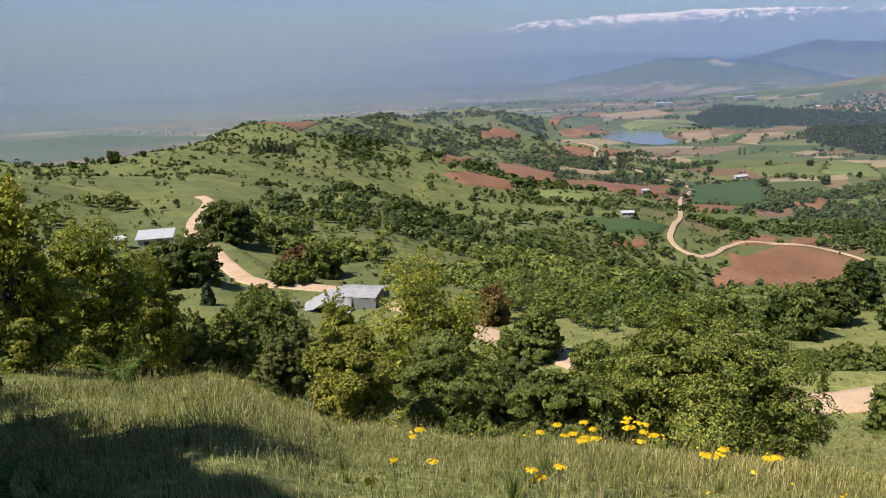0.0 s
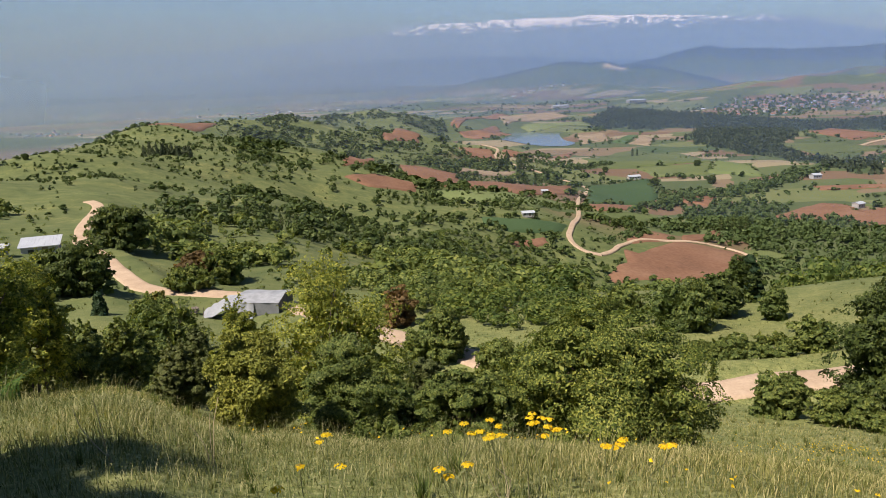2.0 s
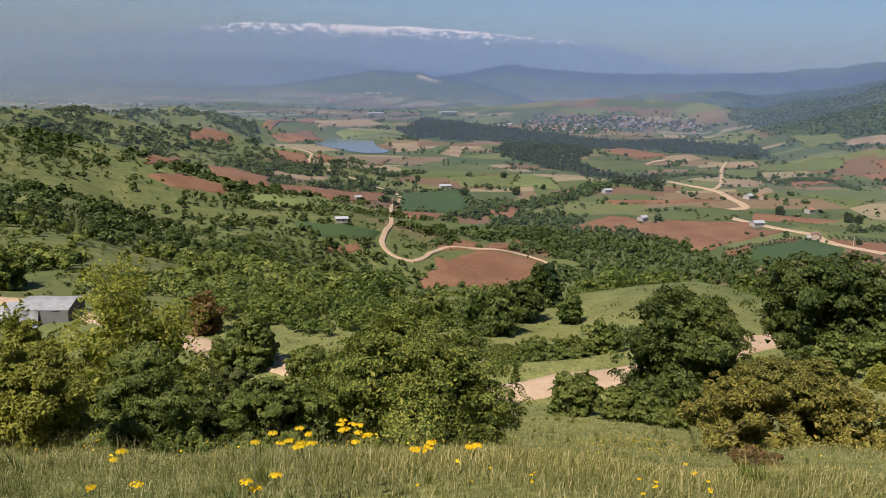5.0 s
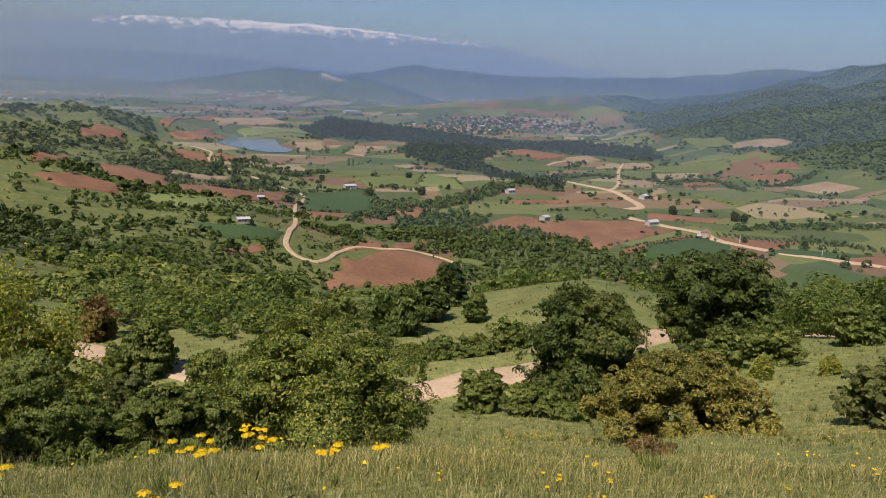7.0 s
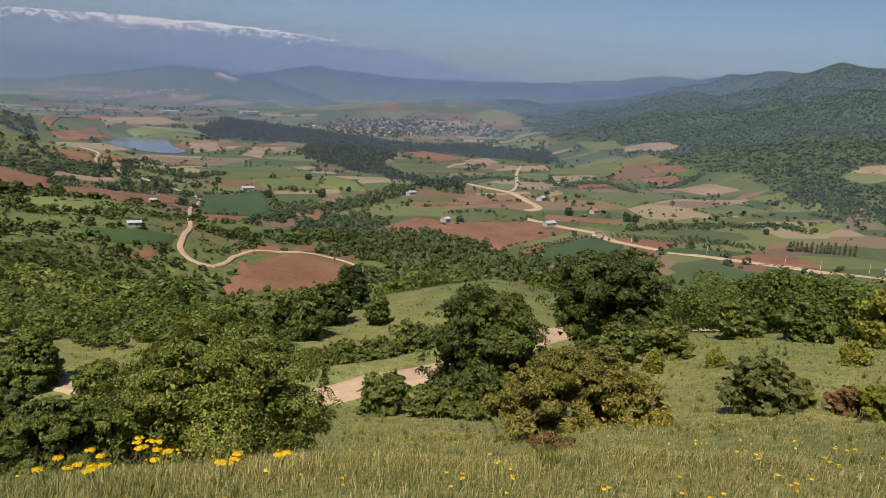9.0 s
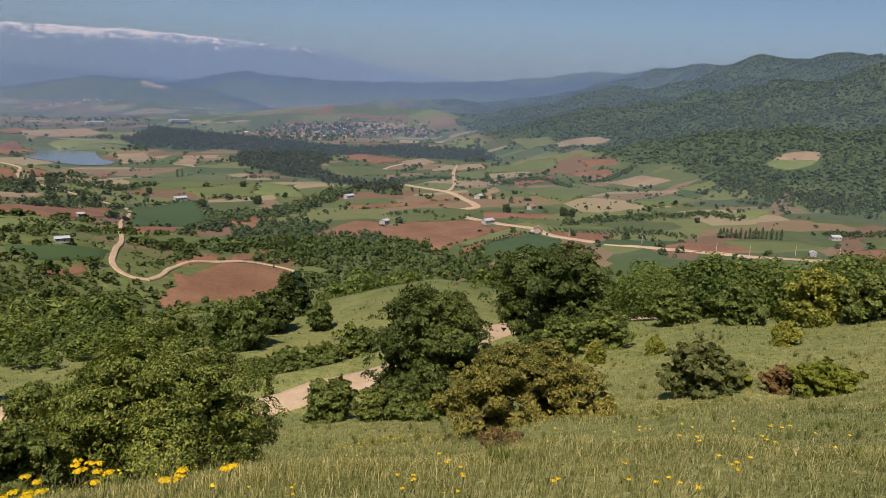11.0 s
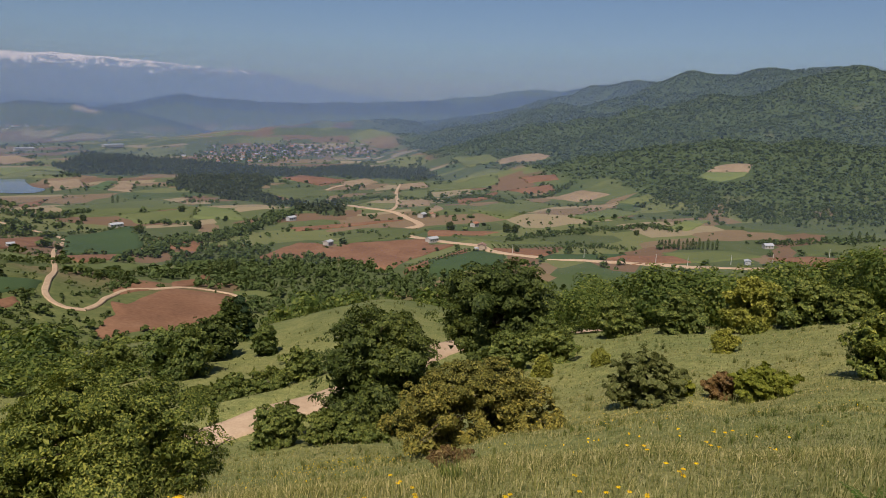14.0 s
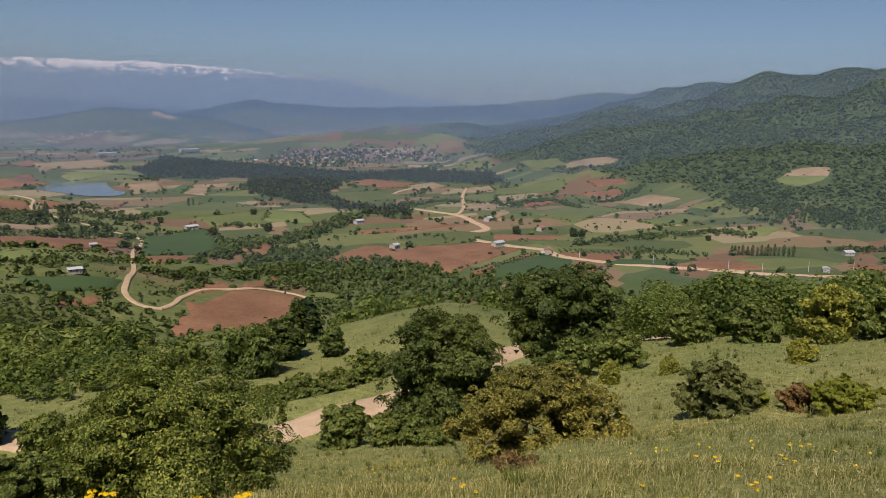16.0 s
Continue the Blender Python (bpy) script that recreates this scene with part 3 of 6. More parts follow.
def tube(points, radii, sides=6):
    """A tapering limb."""
    p = np.asarray(points, float)
    way = np.gradient(p, axis=0)
    way /= np.linalg.norm(way, axis=1)[:, None] + 1e-9
    a = np.cross(way, (0.31, 0.9, 0.12))
    a /= np.linalg.norm(a, axis=1)[:, None] + 1e-9
    b = np.cross(way, a)
    ang = np.arange(sides) * 2 * np.pi / sides
    ring = p[:, None] + (a[:, None] * np.cos(ang)[None, :, None] + b[:, None] * np.sin(ang)[None, :, None]) * np.asarray(radii)[:, None, None]
    n = len(p)
    i, j = np.meshgrid(np.arange(n - 1), np.arange(sides), indexing="ij")
    q = np.stack([i * sides + j, i * sides + (j + 1) % sides, (i + 1) * sides + (j + 1) % sides, (i + 1) * sides + j], -1).reshape(-1, 4)
    return ring.reshape(-1, 3), q


def joined(pieces):
    verts, faces, at = [], [], 0
    for v, f in pieces:
        verts.append(v)
        faces.append(f + at)
        at += len(v)
    return np.vstack(verts), np.vstack(faces)


# kind: lowest crown height, trunk radius and roundness of the outline, number of clumps, category, label
KINDS = {
    "oak": (0.06, 0.045, 0.78, 210, "oak", "dark green oak with a broad dense crown on the slope"),
    "shade_oak": (0.2, 0.03, 0.8, 130, "oak", "unseen tall oak added at the meadow's top to shade the grass"),
    "oakshrub": (0.0, 0.02, 0.85, 150, "oak shrub", "fresh green bushy young oak in the meadow"),
    "young_oak": (0.0, 0.02, 0.85, 150, "oak shrub", "yellow-green sunlit young oak beside the meadow"),
    "shrub": (0.0, 0.015, 0.8, 80, "shrub", "green leafy shrub on the grassy slope"),
    "grey": (0.06, 0.025, 0.8, 55, "shrub", "grey-green small-leaved shrub in the meadow"),
    "juniper": (0.0, 0.02, 0.8, 240, "juniper", "bronze-tinged spreading juniper bush in the meadow"),
    "juniper_green": (0.0, 0.02, 0.7, 70, "juniper", "olive-green upright juniper on the slope"),
    "conifer": (0.03, 0.03, 0.5, 90, "pine", "dark pointed conifer on the hillside"),
    "red": (0.0, 0.02, 0.8, 50, "shrub", "russet-brown leaved shrub beside green scrub"),
    "yellow": (0.0, 0.02, 0.8, 60, "shrub", "yellow-green low broad shrub in grass"),
    "tree": (0.08, 0.04, 0.8, 90, "tree", "round dark green tree beside the dirt road"),
}
LEAF["tree"] = LEAF["oak"]
LEAF["shade_oak"] = LEAF["oak"]


def crown_points(r, h, w, low, round_, clumps, kind):
    """Clump centres and radii inside an uneven crown of height h and width w, standing on the origin."""
    centre, radius = [], []
    lobes = [(r.uniform(0, 6.28), r.uniform(-0.2, 1.0), r.uniform(0.75, 1.25)) for _ in range(6)]
    while len(centre) < clumps:
        s = r.uniform(0, 1) ** (1.5 if kind == "juniper" else 1.1)
        if kind == "conifer":
            out = (1 - s) ** 0.8 * 0.95 + 0.03
        elif kind == "juniper":
            out = math.sqrt(max(0.0, 1 - s**2.4))
        elif kind == "juniper_green":
            out = math.sqrt(max(0, 1 - s**2.6)) * (0.85 + 0.15 * math.sin(9 * s + 2))
        else:
            out = math.sqrt(max(0.0, 1 - ((s - 0.42) / 0.6) ** 2)) if s > 0.42 else 0.78 + 0.22 * (s / 0.42)
        a = r.uniform(0, 6.28)
        bulge = 1 + 0.16 * sum(l[2] * math.cos(a - l[0]) * (1 - abs(s - l[1])) for l in lobes) / 2
        d = out * bulge * r.uniform(0.05 if kind.startswith("juniper") else 0.2, 1.0) ** 0.45
        z = h * (low + (1 - low) * (0.03 + 0.93 * s))
        centre.append((math.cos(a) * d * w * 0.44, math.sin(a) * d * w * 0.44, z))
        radius.append((0.06 + (0.06 if kind == "juniper" else 0.14) * r.uniform(0, 1) ** 1.5) * min(w, h * 1.25))
        if r.uniform() < 0.18:
            centre[-1] = (centre[-1][0] * 1.14, centre[-1][1] * 1.14, min(z * 1.08, h))
    return np.array(centre), np.array(radius)


def plant(kind, h, w, seed, leaf=0.08, most=16000, corners=4):
    """A tree or bush: an Empty at its foot, a trunk, its limbs, and a crown of leaves."""
    low, girth, round_, clumps, category, label = KINDS[kind]
    r = np.random.RandomState(seed)
    c, rad = crown_points(r, h, w, low, round_, clumps, kind)
    total = sum(rad**2) * 4 * np.pi
    trunk_tips = c
    core_c, core_r, owner = c, rad, c
    if kind not in ("juniper", "juniper_green", "conifer"):
        # every clump is a cluster of smaller sprays, with dark gaps between them
        k = np.repeat(np.arange(len(c)), 7)
        owner = c[k]
        turn = r.normal(size=(len(k), 3))
        turn[:, 2] = np.abs(turn[:, 2]) * 0.9 - 0.2
        turn /= np.linalg.norm(turn, axis=1)[:, None]
        c = c[k] + turn * (rad[k] * r.uniform(0.55, 1.05, len(k)))[:, None] * (1, 1, 0.8)
        rad = rad[k] * r.uniform(0.28, 0.48, len(k))
    count = int(np.clip(2.2 * total / (leaf * leaf * 0.6), 900, most))
    many = 2 * count
    pick = r.choice(len(c), many, p=rad**2 / sum(rad**2))
    way = r.normal(size=(many, 3))
    way /= np.linalg.norm(way, axis=1)[:, None]
    out = c[pick] - (0, 0, h * 0.35)
    out /= np.linalg.norm(out, axis=1)[:, None] + 1e-6
    best = np.argsort(-(np.sum(out * way, 1) + 0.35 * way[:, 2] + r.normal(size=many) * 0.45))[:count]
    pick, way = pick[best], way[best]
    way[:, 2] = np.where(r.uniform(size=count) < 0.65, np.abs(way[:, 2]), way[:, 2])
    at = c[pick] + way * (rad[pick] * r.uniform(0.6, 1.08, count))[:, None] * (1, 1, 0.7)
    at[:, 2] = np.maximum(at[:, 2], 0.02)
    if kind.startswith("juniper"):
        normal = way * 0.5 + r.normal(size=(count, 3)) * 0.6 + (0, 0, 0.2)
    else:
        # leaves turn outwards from their clump, so that its sunny and its shaded side part
        face = at - owner[pick]
        face /= np.linalg.norm(face, axis=1)[:, None] + 1e-6
        normal = face * 0.9 + way * 0.25 + r.normal(size=(count, 3)) * 0.33 + (0, 0, 0.22)
    # a few leafy shoots stand out of the outline
    shoots = 26 if kind in ("oakshrub", "young_oak", "shrub", "grey", "yellow") else 0
    if shoots:
        k = count // 12
        who = r.choice(len(c), shoots)
        lift = np.column_stack([r.normal(size=shoots) * 0.25, r.normal(size=shoots) * 0.25, np.ones(shoots)])
        s = r.randint(0, shoots, k)
        u = r.uniform(0.3, 1, k)
        at[:k] = c[who[s]] + lift[s] * (u * 0.17 * h)[:, None] + r.normal(size=(k, 3)) * (0.035 * h * (1.1 - u))[:, None]
    v, f = leaf_quads(at, normal, leaf * r.uniform(0.6, 1.35, count), r, 2.0 if kind.startswith("juniper") or kind == "conifer" else 1.45, corners)
    # larger shaded leaves deep inside close the crown
    n_in = 10000 if count > 40000 else 5000 if count > 6000 else 1100
    c, rad = core_c, core_r
    deep = r.choice(len(c), n_in)
    core = c[deep] * (0.8, 0.8, 0.92) + r.normal(size=(n_in, 3)) * rad[deep][:, None] * 0.35
    core[:, 2] = np.clip(core[:, 2], 0.05 * h, 0.86 * h)
    v2, f2 = leaf_quads(core, r.normal(size=(n_in, 3)), np.full(n_in, 2.7 * leaf), r, 1.3, corners)
    v, f = joined([(v, f), (v2, f2)])
    crown = mesh_from("crown", v, f, LEAF[kind])
    pieces, limbs = [], []
    stems = 1 if kind in ("oak", "shade_oak", "tree", "conifer") else r.randint(3, 6)
    for s in range(stems):
        lean = r.normal(size=2) * (0.04 if stems == 1 else 0.16) * w
        foot = r.normal(size=2) * (0.0 if stems == 1 else 0.05) * w
        top = h * (0.8 if kind == "conifer" else 0.62)
        u = np.linspace(0, 1, 7)
        line = np.column_stack([foot[0] + lean[0] * u**1.4 + 0.015 * w * np.sin(5 * u + s), foot[1] + lean[1] * u**1.4, -0.3 + (top + 0.3) * u])
        thick = girth * h * (1.0 if stems == 1 else 0.6)
        pieces.append(tube(line, thick * (1.15 - u) + 0.006))
        for k in r.choice(len(c), min(len(c), 14 if stems == 1 else 4), replace=False):
            base = line[r.randint(2, 6)]
            tip = c[k]
            u2 = np.linspace(0, 1, 5)[:, None]
            arc = base * (1 - u2) + tip * u2 + np.array((0, 0, 0.12 * h)) * (u2 * (1 - u2)) + r.normal(size=(5, 3)) * 0.012 * h * u2 * (1 - u2) * 4
            limbs.append(tube(arc, thick * 0.42 * (1.05 - u2[:, 0]) + 0.005, 5))
    root = new(category.replace(" ", "_"))
    for v, f in pieces:
        part("trunk" if stems == 1 else "stem", mesh_from("trunk", v, f, BARK, True), root)
    for v, f in limbs:
        part("limb", mesh_from("limb", v, f, BARK, True), root)
    part("crown", crown, root)
    return tagged(root, label, category)


def stand(root, x, y, turn=0.0, scale=1.0):
    root.matrix_basis = pose(x, y, height(x, y) - 0.03, 0, 0, turn) @ Matrix.Scale(scale, 4)
    return root


# the single trees and bushes of the near slope: kind, x, y, height, width
def grow(kind, x, y, h, w):
    """One plant on the slope, with leaves as fine as its distance asks."""
    GROWN.append(kind)
    d = math.hypot(x, y)
    leaf = max(0.042, d * (0.0028 if kind == "oak" else 0.0024))
    most = 72000 if kind == "oakshrub" and w > 4 and d < 16 else 48000 if kind == "oak" or kind == "juniper" and d < 30 else 38000 if d < 18 else 24000 if d < 30 else 13000 if d < 56 else 7000
    return stand(plant(kind, h, w, 99 + len(GROWN), leaf, most, 4 if d < 15 else 3), x, y)


GROWN = []
grow("young_oak", -7.8, 12.9, 3.3, 2.3)
grow("young_oak", -8.4, 17.0, 3.6, 2.5)
grow("young_oak", -9.7, 23.0, 4.1, 2.5)
grow("shrub", -9.3, 25.3, 2.3, 1.5)
grow("grey", -5.0, 20.4, 1.9, 1.5)
grow("juniper_green", -2.3, 14.8, 2.2, 2.0)
grow("young_oak", -0.8, 21.0, 4.8, 3.8)
grow("young_oak", -3.4, 21.7, 3.8, 1.8)
grow("shrub", -0.3, 17.0, 2.3, 2.5)
grow("shrub", -8.3, 26.7, 2.5, 1.8)
grow("oakshrub", 4.65, 13.7, 2.7, 4.6)
grow("shrub", 1.8, 12.9, 1.2, 2.1)
grow("shrub", 0.1, 9.5, 0.3, 1.1)
grow("tree", -34.3, 97.3, 6.0, 10.5)
grow("tree", -40.9, 139.1, 7.7, 9.6)
grow("juniper", -19.0, 73.5, 4.4, 3.5)
grow("conifer", -27.5, 82.8, 2.3, 1.8)
grow("red", -25.1, 121.3, 4.0, 6.1)
grow("red", 3.7, 69.5, 3.9, 3.5)
grow("shrub", 5.9, 54.4, 3.3, 3.5)
grow("oak", 24.7, 30.2, 6.6, 6.3)
grow("shrub", 25.9, 28.2, 2.4, 2.1)
grow("oak", 40.4, 35.6, 6.4, 7.7)
grow("shrub", 35.1, 29.9, 2.6, 2.9)
grow("shrub", 40.0, 30.7, 2.4, 3.9)
grow("juniper_green", 34.8, 27.0, 1.3, 1.2)
grow("juniper", 16.2, 14.9, 2.3, 5.7)
grow("grey", 22.7, 13.1, 1.65, 2.7)
grow("shrub", 23.7, 48.5, 1.2, 3.0)
grow("shrub", 25.8, 47.5, 1.7, 3.4)
grow("shrub", 28.6, 47.0, 1.5, 3.9)
grow("shrub", 31.7, 47.4, 2.6, 2.7)
grow("shrub", 18.7, 30.5, 1.9, 2.4)
grow("shrub", 20.2, 27.9, 1.3, 3.3)
grow("conifer", 39.9, 71.7, 4.8, 3.1)
grow("shrub", 23.6, 63.4, 3.0, 4.2)
grow("shrub", 27.5, 59.5, 4.1, 6.1)
grow("tree", 33.4, 65.3, 3.8, 4.2)
grow("shrub", 36.9, 61.6, 2.9, 2.2)
grow("red", 25.1, 11.6, 0.9, 1.2)
grow("yellow", 25.1, 10.1, 1.0, 2.5)
grow("red", 9.3, 9.1, 0.38, 0.95)
grow("juniper_green", 40.0, 18.7, 1.2, 1.5)
grow("juniper_green", 50.5, 31.5, 2.0, 1.8)
grow("shrub", 49.6, 31.4, 2.9, 3.6)
grow("shrub", 49.2, 26.2, 2.7, 3.4)
grow("juniper_green", 52.0, 22.5, 3.7, 4.3)
grow("shrub", 53.2, 19.3, 2.9, 4.3)
grow("shrub", 52.2, 16.1, 2.0, 3.7)
grow("shrub", 41.5, 31.6, 2.2, 3.2)
grow("shrub", 35.3, 27.4, 1.2, 1.0)
grow("shrub", 23.7, 48.5, 0.7, 2.8)
grow("shrub", 25.4, 47.7, 1.1, 3.0)
grow("shrub", 27.5, 47.6, 0.8, 3.2)
grow("shrub", -20.2, 149.7, 4.0, 4.6)
grow("tree", 39.4, 72.2, 4.6, 4.1)
grow("shrub", -18.5, 69.4, 4.0, 5.6)
grow("grey", -8.8, 36.3, 2.2, 2.4)
grow("shrub", 6.5, 54.0, 2.7, 1.3)
grow("shrub", 6.2, 53.1, 3.7, 3.4)
grow("shrub", 9.0, 46.0, 3.1, 3.4)
grow("shrub", 10.2, 45.4, 2.0, 2.6)
grow("shrub", 4.0, 54.0, 2.2, 2.1)
grow("shrub", 0.8, 34.0, 2.5, 2.2)
grow("shrub", -9.1, 31.7, 2.7, 1.6)
grow("grey", -7.6, 35.2, 3.6, 2.0)
grow("shrub", 1.0, 19.0, 1.4, 1.3)
grow("shrub", -9.8, 32.6, 2.0, 2.4)
grow("shrub", -14.0, 58.3, 5.0, 6.1)
grow("shrub", -23.1, 106.4, 2.9, 7.4)
grow("shrub", -21.2, 121.0, 4.7, 9.3)
grow("shrub", 15.7, 55.3, 2.3, 2.7)
grow("shrub", 8.7, 46.8, 2.7, 2.7)
grow("grey", 3.3, 37.9, 1.8, 2.4)
grow("shrub", 21.2, 33.6, 1.6, 1.9)
grow("shrub", 20.7, 25.7, 0.8, 2.1)
grow("juniper_green", 56.3, 21.0, 2.5, 3.2)
grow("oakshrub", 29.0, 7.6, 2.2, 2.3)
grow("yellow", 24.4, 12.7, 0.6, 1.1)
grow("juniper_green", 38.4, 25.5, 1.0, 1.3)

# unseen tall oaks added behind the standing place to cast the shade on the grass
stand(plant("shade_oak", 8.6, 6.4, 90, 0.4, 9000, 3), -13.4, 5.0)
stand(plant("shade_oak", 8.4, 6.2, 91, 0.4, 9000, 3), -11.3, 2.5)
stand(plant("shade_oak", 8.4, 6.2, 92, 0.4, 9000, 3), -9.4, 0.7)
stand(plant("shade_oak", 8.2, 6.0, 93, 0.4, 9000, 3), -7.9, -0.5)
stand(plant("shade_oak", 8.0, 5.6, 95, 0.4, 9000, 3), -7.1, -1.4)


# ---- scattered scrub, hedges and woods: too many to count -------------------------------------
def blob(r, cards, spread, leaf):
    """A small crown of unit height and width: lumps of foliage, each a cluster of leaf cards."""
    lumps = int(np.clip(cards // 9, 4, 22))
    up = r.normal(size=(lumps, 3))
    up[:, 2] = np.abs(up[:, 2]) * 1.15 - 0.35
    up /= np.linalg.norm(up, axis=1)[:, None]
    centre = up * r.uniform(0.2, 0.36, lumps)[:, None]
    size = r.uniform(0.13, 0.25, lumps)
    k = r.choice(lumps, cards, p=size**2 / sum(size**2))
    way = r.normal(size=(cards, 3)) + up[k] * 0.9
    way /= np.linalg.norm(way, axis=1)[:, None]
    at = centre[k] + way * (size[k] * r.uniform(0.75, 1.08, cards))[:, None]
    face = way * 0.75 + at * 1.3 + r.normal(size=(cards, 3)) * spread * 0.45 + (0, 0, 0.15)
    at[:, 2] = np.clip(at[:, 2] * 1.15 + 0.46, 0.03, 1.05)
    return leaf_quads(at, face, leaf * r.uniform(0.6, 1.3, cards), r, 1.3, 3)[0]


def spire(r, cards, leaf, slim=0.5):
    s = r.uniform(0, 1, cards)
    a = r.uniform(0, 6.28, cards)
    way = np.column_stack([np.cos(a), np.sin(a), np.full(cards, 0.35)])
    out = (1 - s) ** 0.7 * slim * r.uniform(0.6, 1.1, cards)
    at = np.column_stack([np.cos(a) * out, np.sin(a) * out, 0.04 + 0.96 * s])
    return leaf_quads(at, way + r.normal(size=(cards, 3)) * 0.35, leaf * (1.2 - 0.7 * s) * r.uniform(0.7, 1.2, cards), r, 1.5, 3)[0]


def tuft(r, blades):
    """A tussock of unit height: blades that lean out from one foot."""
    a, lean = r.uniform(0, 6.28, blades), r.uniform(0.05, 0.5, blades)
    foot = np.column_stack([r.normal(size=blades) * 0.1, r.normal(size=blades) * 0.1, np.zeros(blades)])
    side = np.column_stack([-np.sin(a), np.cos(a), np.zeros(blades)]) * 0.035
    tip = foot + np.column_stack([np.cos(a) * lean, np.sin(a) * lean, r.uniform(0.6, 1.1, blades)])
    return np.stack([foot - side, foot + side, tip], 1).reshape(-1, 3)


def scatter(name, label, category, x, y, high, wide, shapes, mat, r, sink=0.04):
    """Plants at plan points as one joined sheet of leaves."""
    z = ground(x, y)
    out = []
    which = r.randint(0, len(shapes), len(x))
    for k, shape in enumerate(shapes):
        m = np.where(which == k)[0]
        if not len(m):
            continue
        a = r.uniform(0, 6.28, len(m))
        ca, sa = np.cos(a)[:, None], np.sin(a)[:, None]
        sx, sy, sz = shape[None, :, 0], shape[None, :, 1], shape[None, :, 2]
        w, h = wide[m][:, None], high[m][:, None]
        v = np.stack([x[m][:, None] + (sx * ca - sy * sa) * w, y[m][:, None] + (sx * sa + sy * ca) * w, z[m][:, None] + (sz - sink) * h], -1)
        out.append(v.reshape(-1, 3))
    v = np.vstack(out)
    me = mesh_from(name, v, np.arange(len(v)).reshape(-1, 3), mat)
    return tagged(new(name, me), label, category, kind="stuff")


def sow(r, count, near, far, bearing0, bearing1):
    """Even scatter over a sector of the plan."""
    d = np.sqrt(r.uniform(near**2, far**2, count))
    b = np.radians(r.uniform(bearing0, bearing1, count))
    return d * np.sin(b), d * np.cos(b)


def clear_of(x, y, margin=0.0):
    """True where no field, road or water lies."""
    free = ~inside(x, y, LAKE)
    for line in ROAD_LINES:
        free &= to_line(x, y, line)[0] > 4.5 + margin
    for poly in FIELD_POLYS:
        free &= ~inside(x, y, poly)
    return free

# open grassy glades between the scrub of the flank
GLADES = []


def glade(*corners):
    GLADES.append(list(corners))


glade((-55, 210), (-36, 205), (-13, 176), (8, 124), (0, 130), (-13, 142), (-34, 176))
glade((-115, 493), (-73, 430), (-29, 423), (17, 410), (-10, 361), (-57, 398))
glade((11, 80), (16, 83), (21, 75), (21, 60), (12, 58), (10, 65))
glade((23, 60), (32, 63), (37, 58), (34, 52), (24, 55))
glade((-37, 98), (-33, 115), (-20, 91), (-22, 77), (-31, 85))
glade((-9, 202), (5, 204), (10, 128), (-2, 134))
glade((1, 52), (6, 53), (6, 41), (3, 40))


def in_scrub(x, y, r):
    """False in the glades, but for a few lone bushes."""
    open_ground = np.zeros(len(x), bool)
    for poly in GLADES:
        open_ground |= inside(x, y, poly)
    return ~open_ground | (r.uniform(size=len(x)) < 0.07)


r = np.random.RandomState(7)
BLOB_TREE = [blob(r, 1300, 0.7, 0.043) for _ in range(6)]
BLOB_NEAR = [blob(r, 340, 0.7, 0.088) for _ in range(6)]
BLOB_MID = [blob(r, 66, 0.65, 0.25) for _ in range(8)]
BLOB_FAR = [blob(r, 22, 0.5, 0.48) for _ in range(8)]
SPIRE_MID = [spire(r, 90, 0.2, 0.28) for _ in range(5)]
TUFT = [tuft(r, 22) for _ in range(6)]
SPIRE_FAR = [spire(r, 11, 0.55, 0.42) for _ in range(6)]



def low_enough(x, y, h):
    """Keeps the sight lines over the knoll to the red field and the plain open, as growth there is low."""
    b, d = np.degrees(np.arctan2(x, y)), np.hypot(x, y)
    rise = (ground(x, y) + h - EYE_Z) / d
    return (d > 300) | (rise < np.interp(b, (12, 16, 18, 30, 34, 46, 50, 80), (0, -0.25, -0.295, -0.285, -0.235, -0.225, -0.19, -0.165)))


# scrub on the flank below the standing place
x, y = sow(r, 5200, 55, 210, -34, 26)
b, d = np.degrees(np.arctan2(x, y)), np.hypot(x, y)
dense = waves(x, y, 45, 60) + np.interp(b, (-26, -18, -8, -4), (-0.3, 0.0, 0.2, 0.4)) + np.where(d > 120, 0.25, -0.25)
keep = clear_of(x, y) & (dense > r.uniform(0.22, 1.2, len(x))) & ~((np.hypot(x + 12, y - 88) < 15)) & ~((b > -25) & (b < -18) & (d > 92) & (d < 150)) & (low_enough(x, y, 2.5)) & in_scrub(x, y, r)
x, y = x[keep], y[keep]
h = r.uniform(0.5, 1, len(x)) ** 2 * 3.3 * np.where(np.hypot(x, y) > 110, 1.3, 1)
w = h * r.uniform(0.9, 1.5, len(x))
close = np.hypot(x, y) < 105
scatter("scrub", "dense green oak scrub on the hillside", "scrub", x[close], y[close], h[close], w[close], BLOB_NEAR, LEAF["shrub"], r)
scatter("scrub", "dense green oak scrub further down the hillside", "scrub", x[~close], y[~close], h[~close], w[~close], [blob(r, 120, 0.7, 0.17) for _ in range(6)], LEAF["shrub"], r)

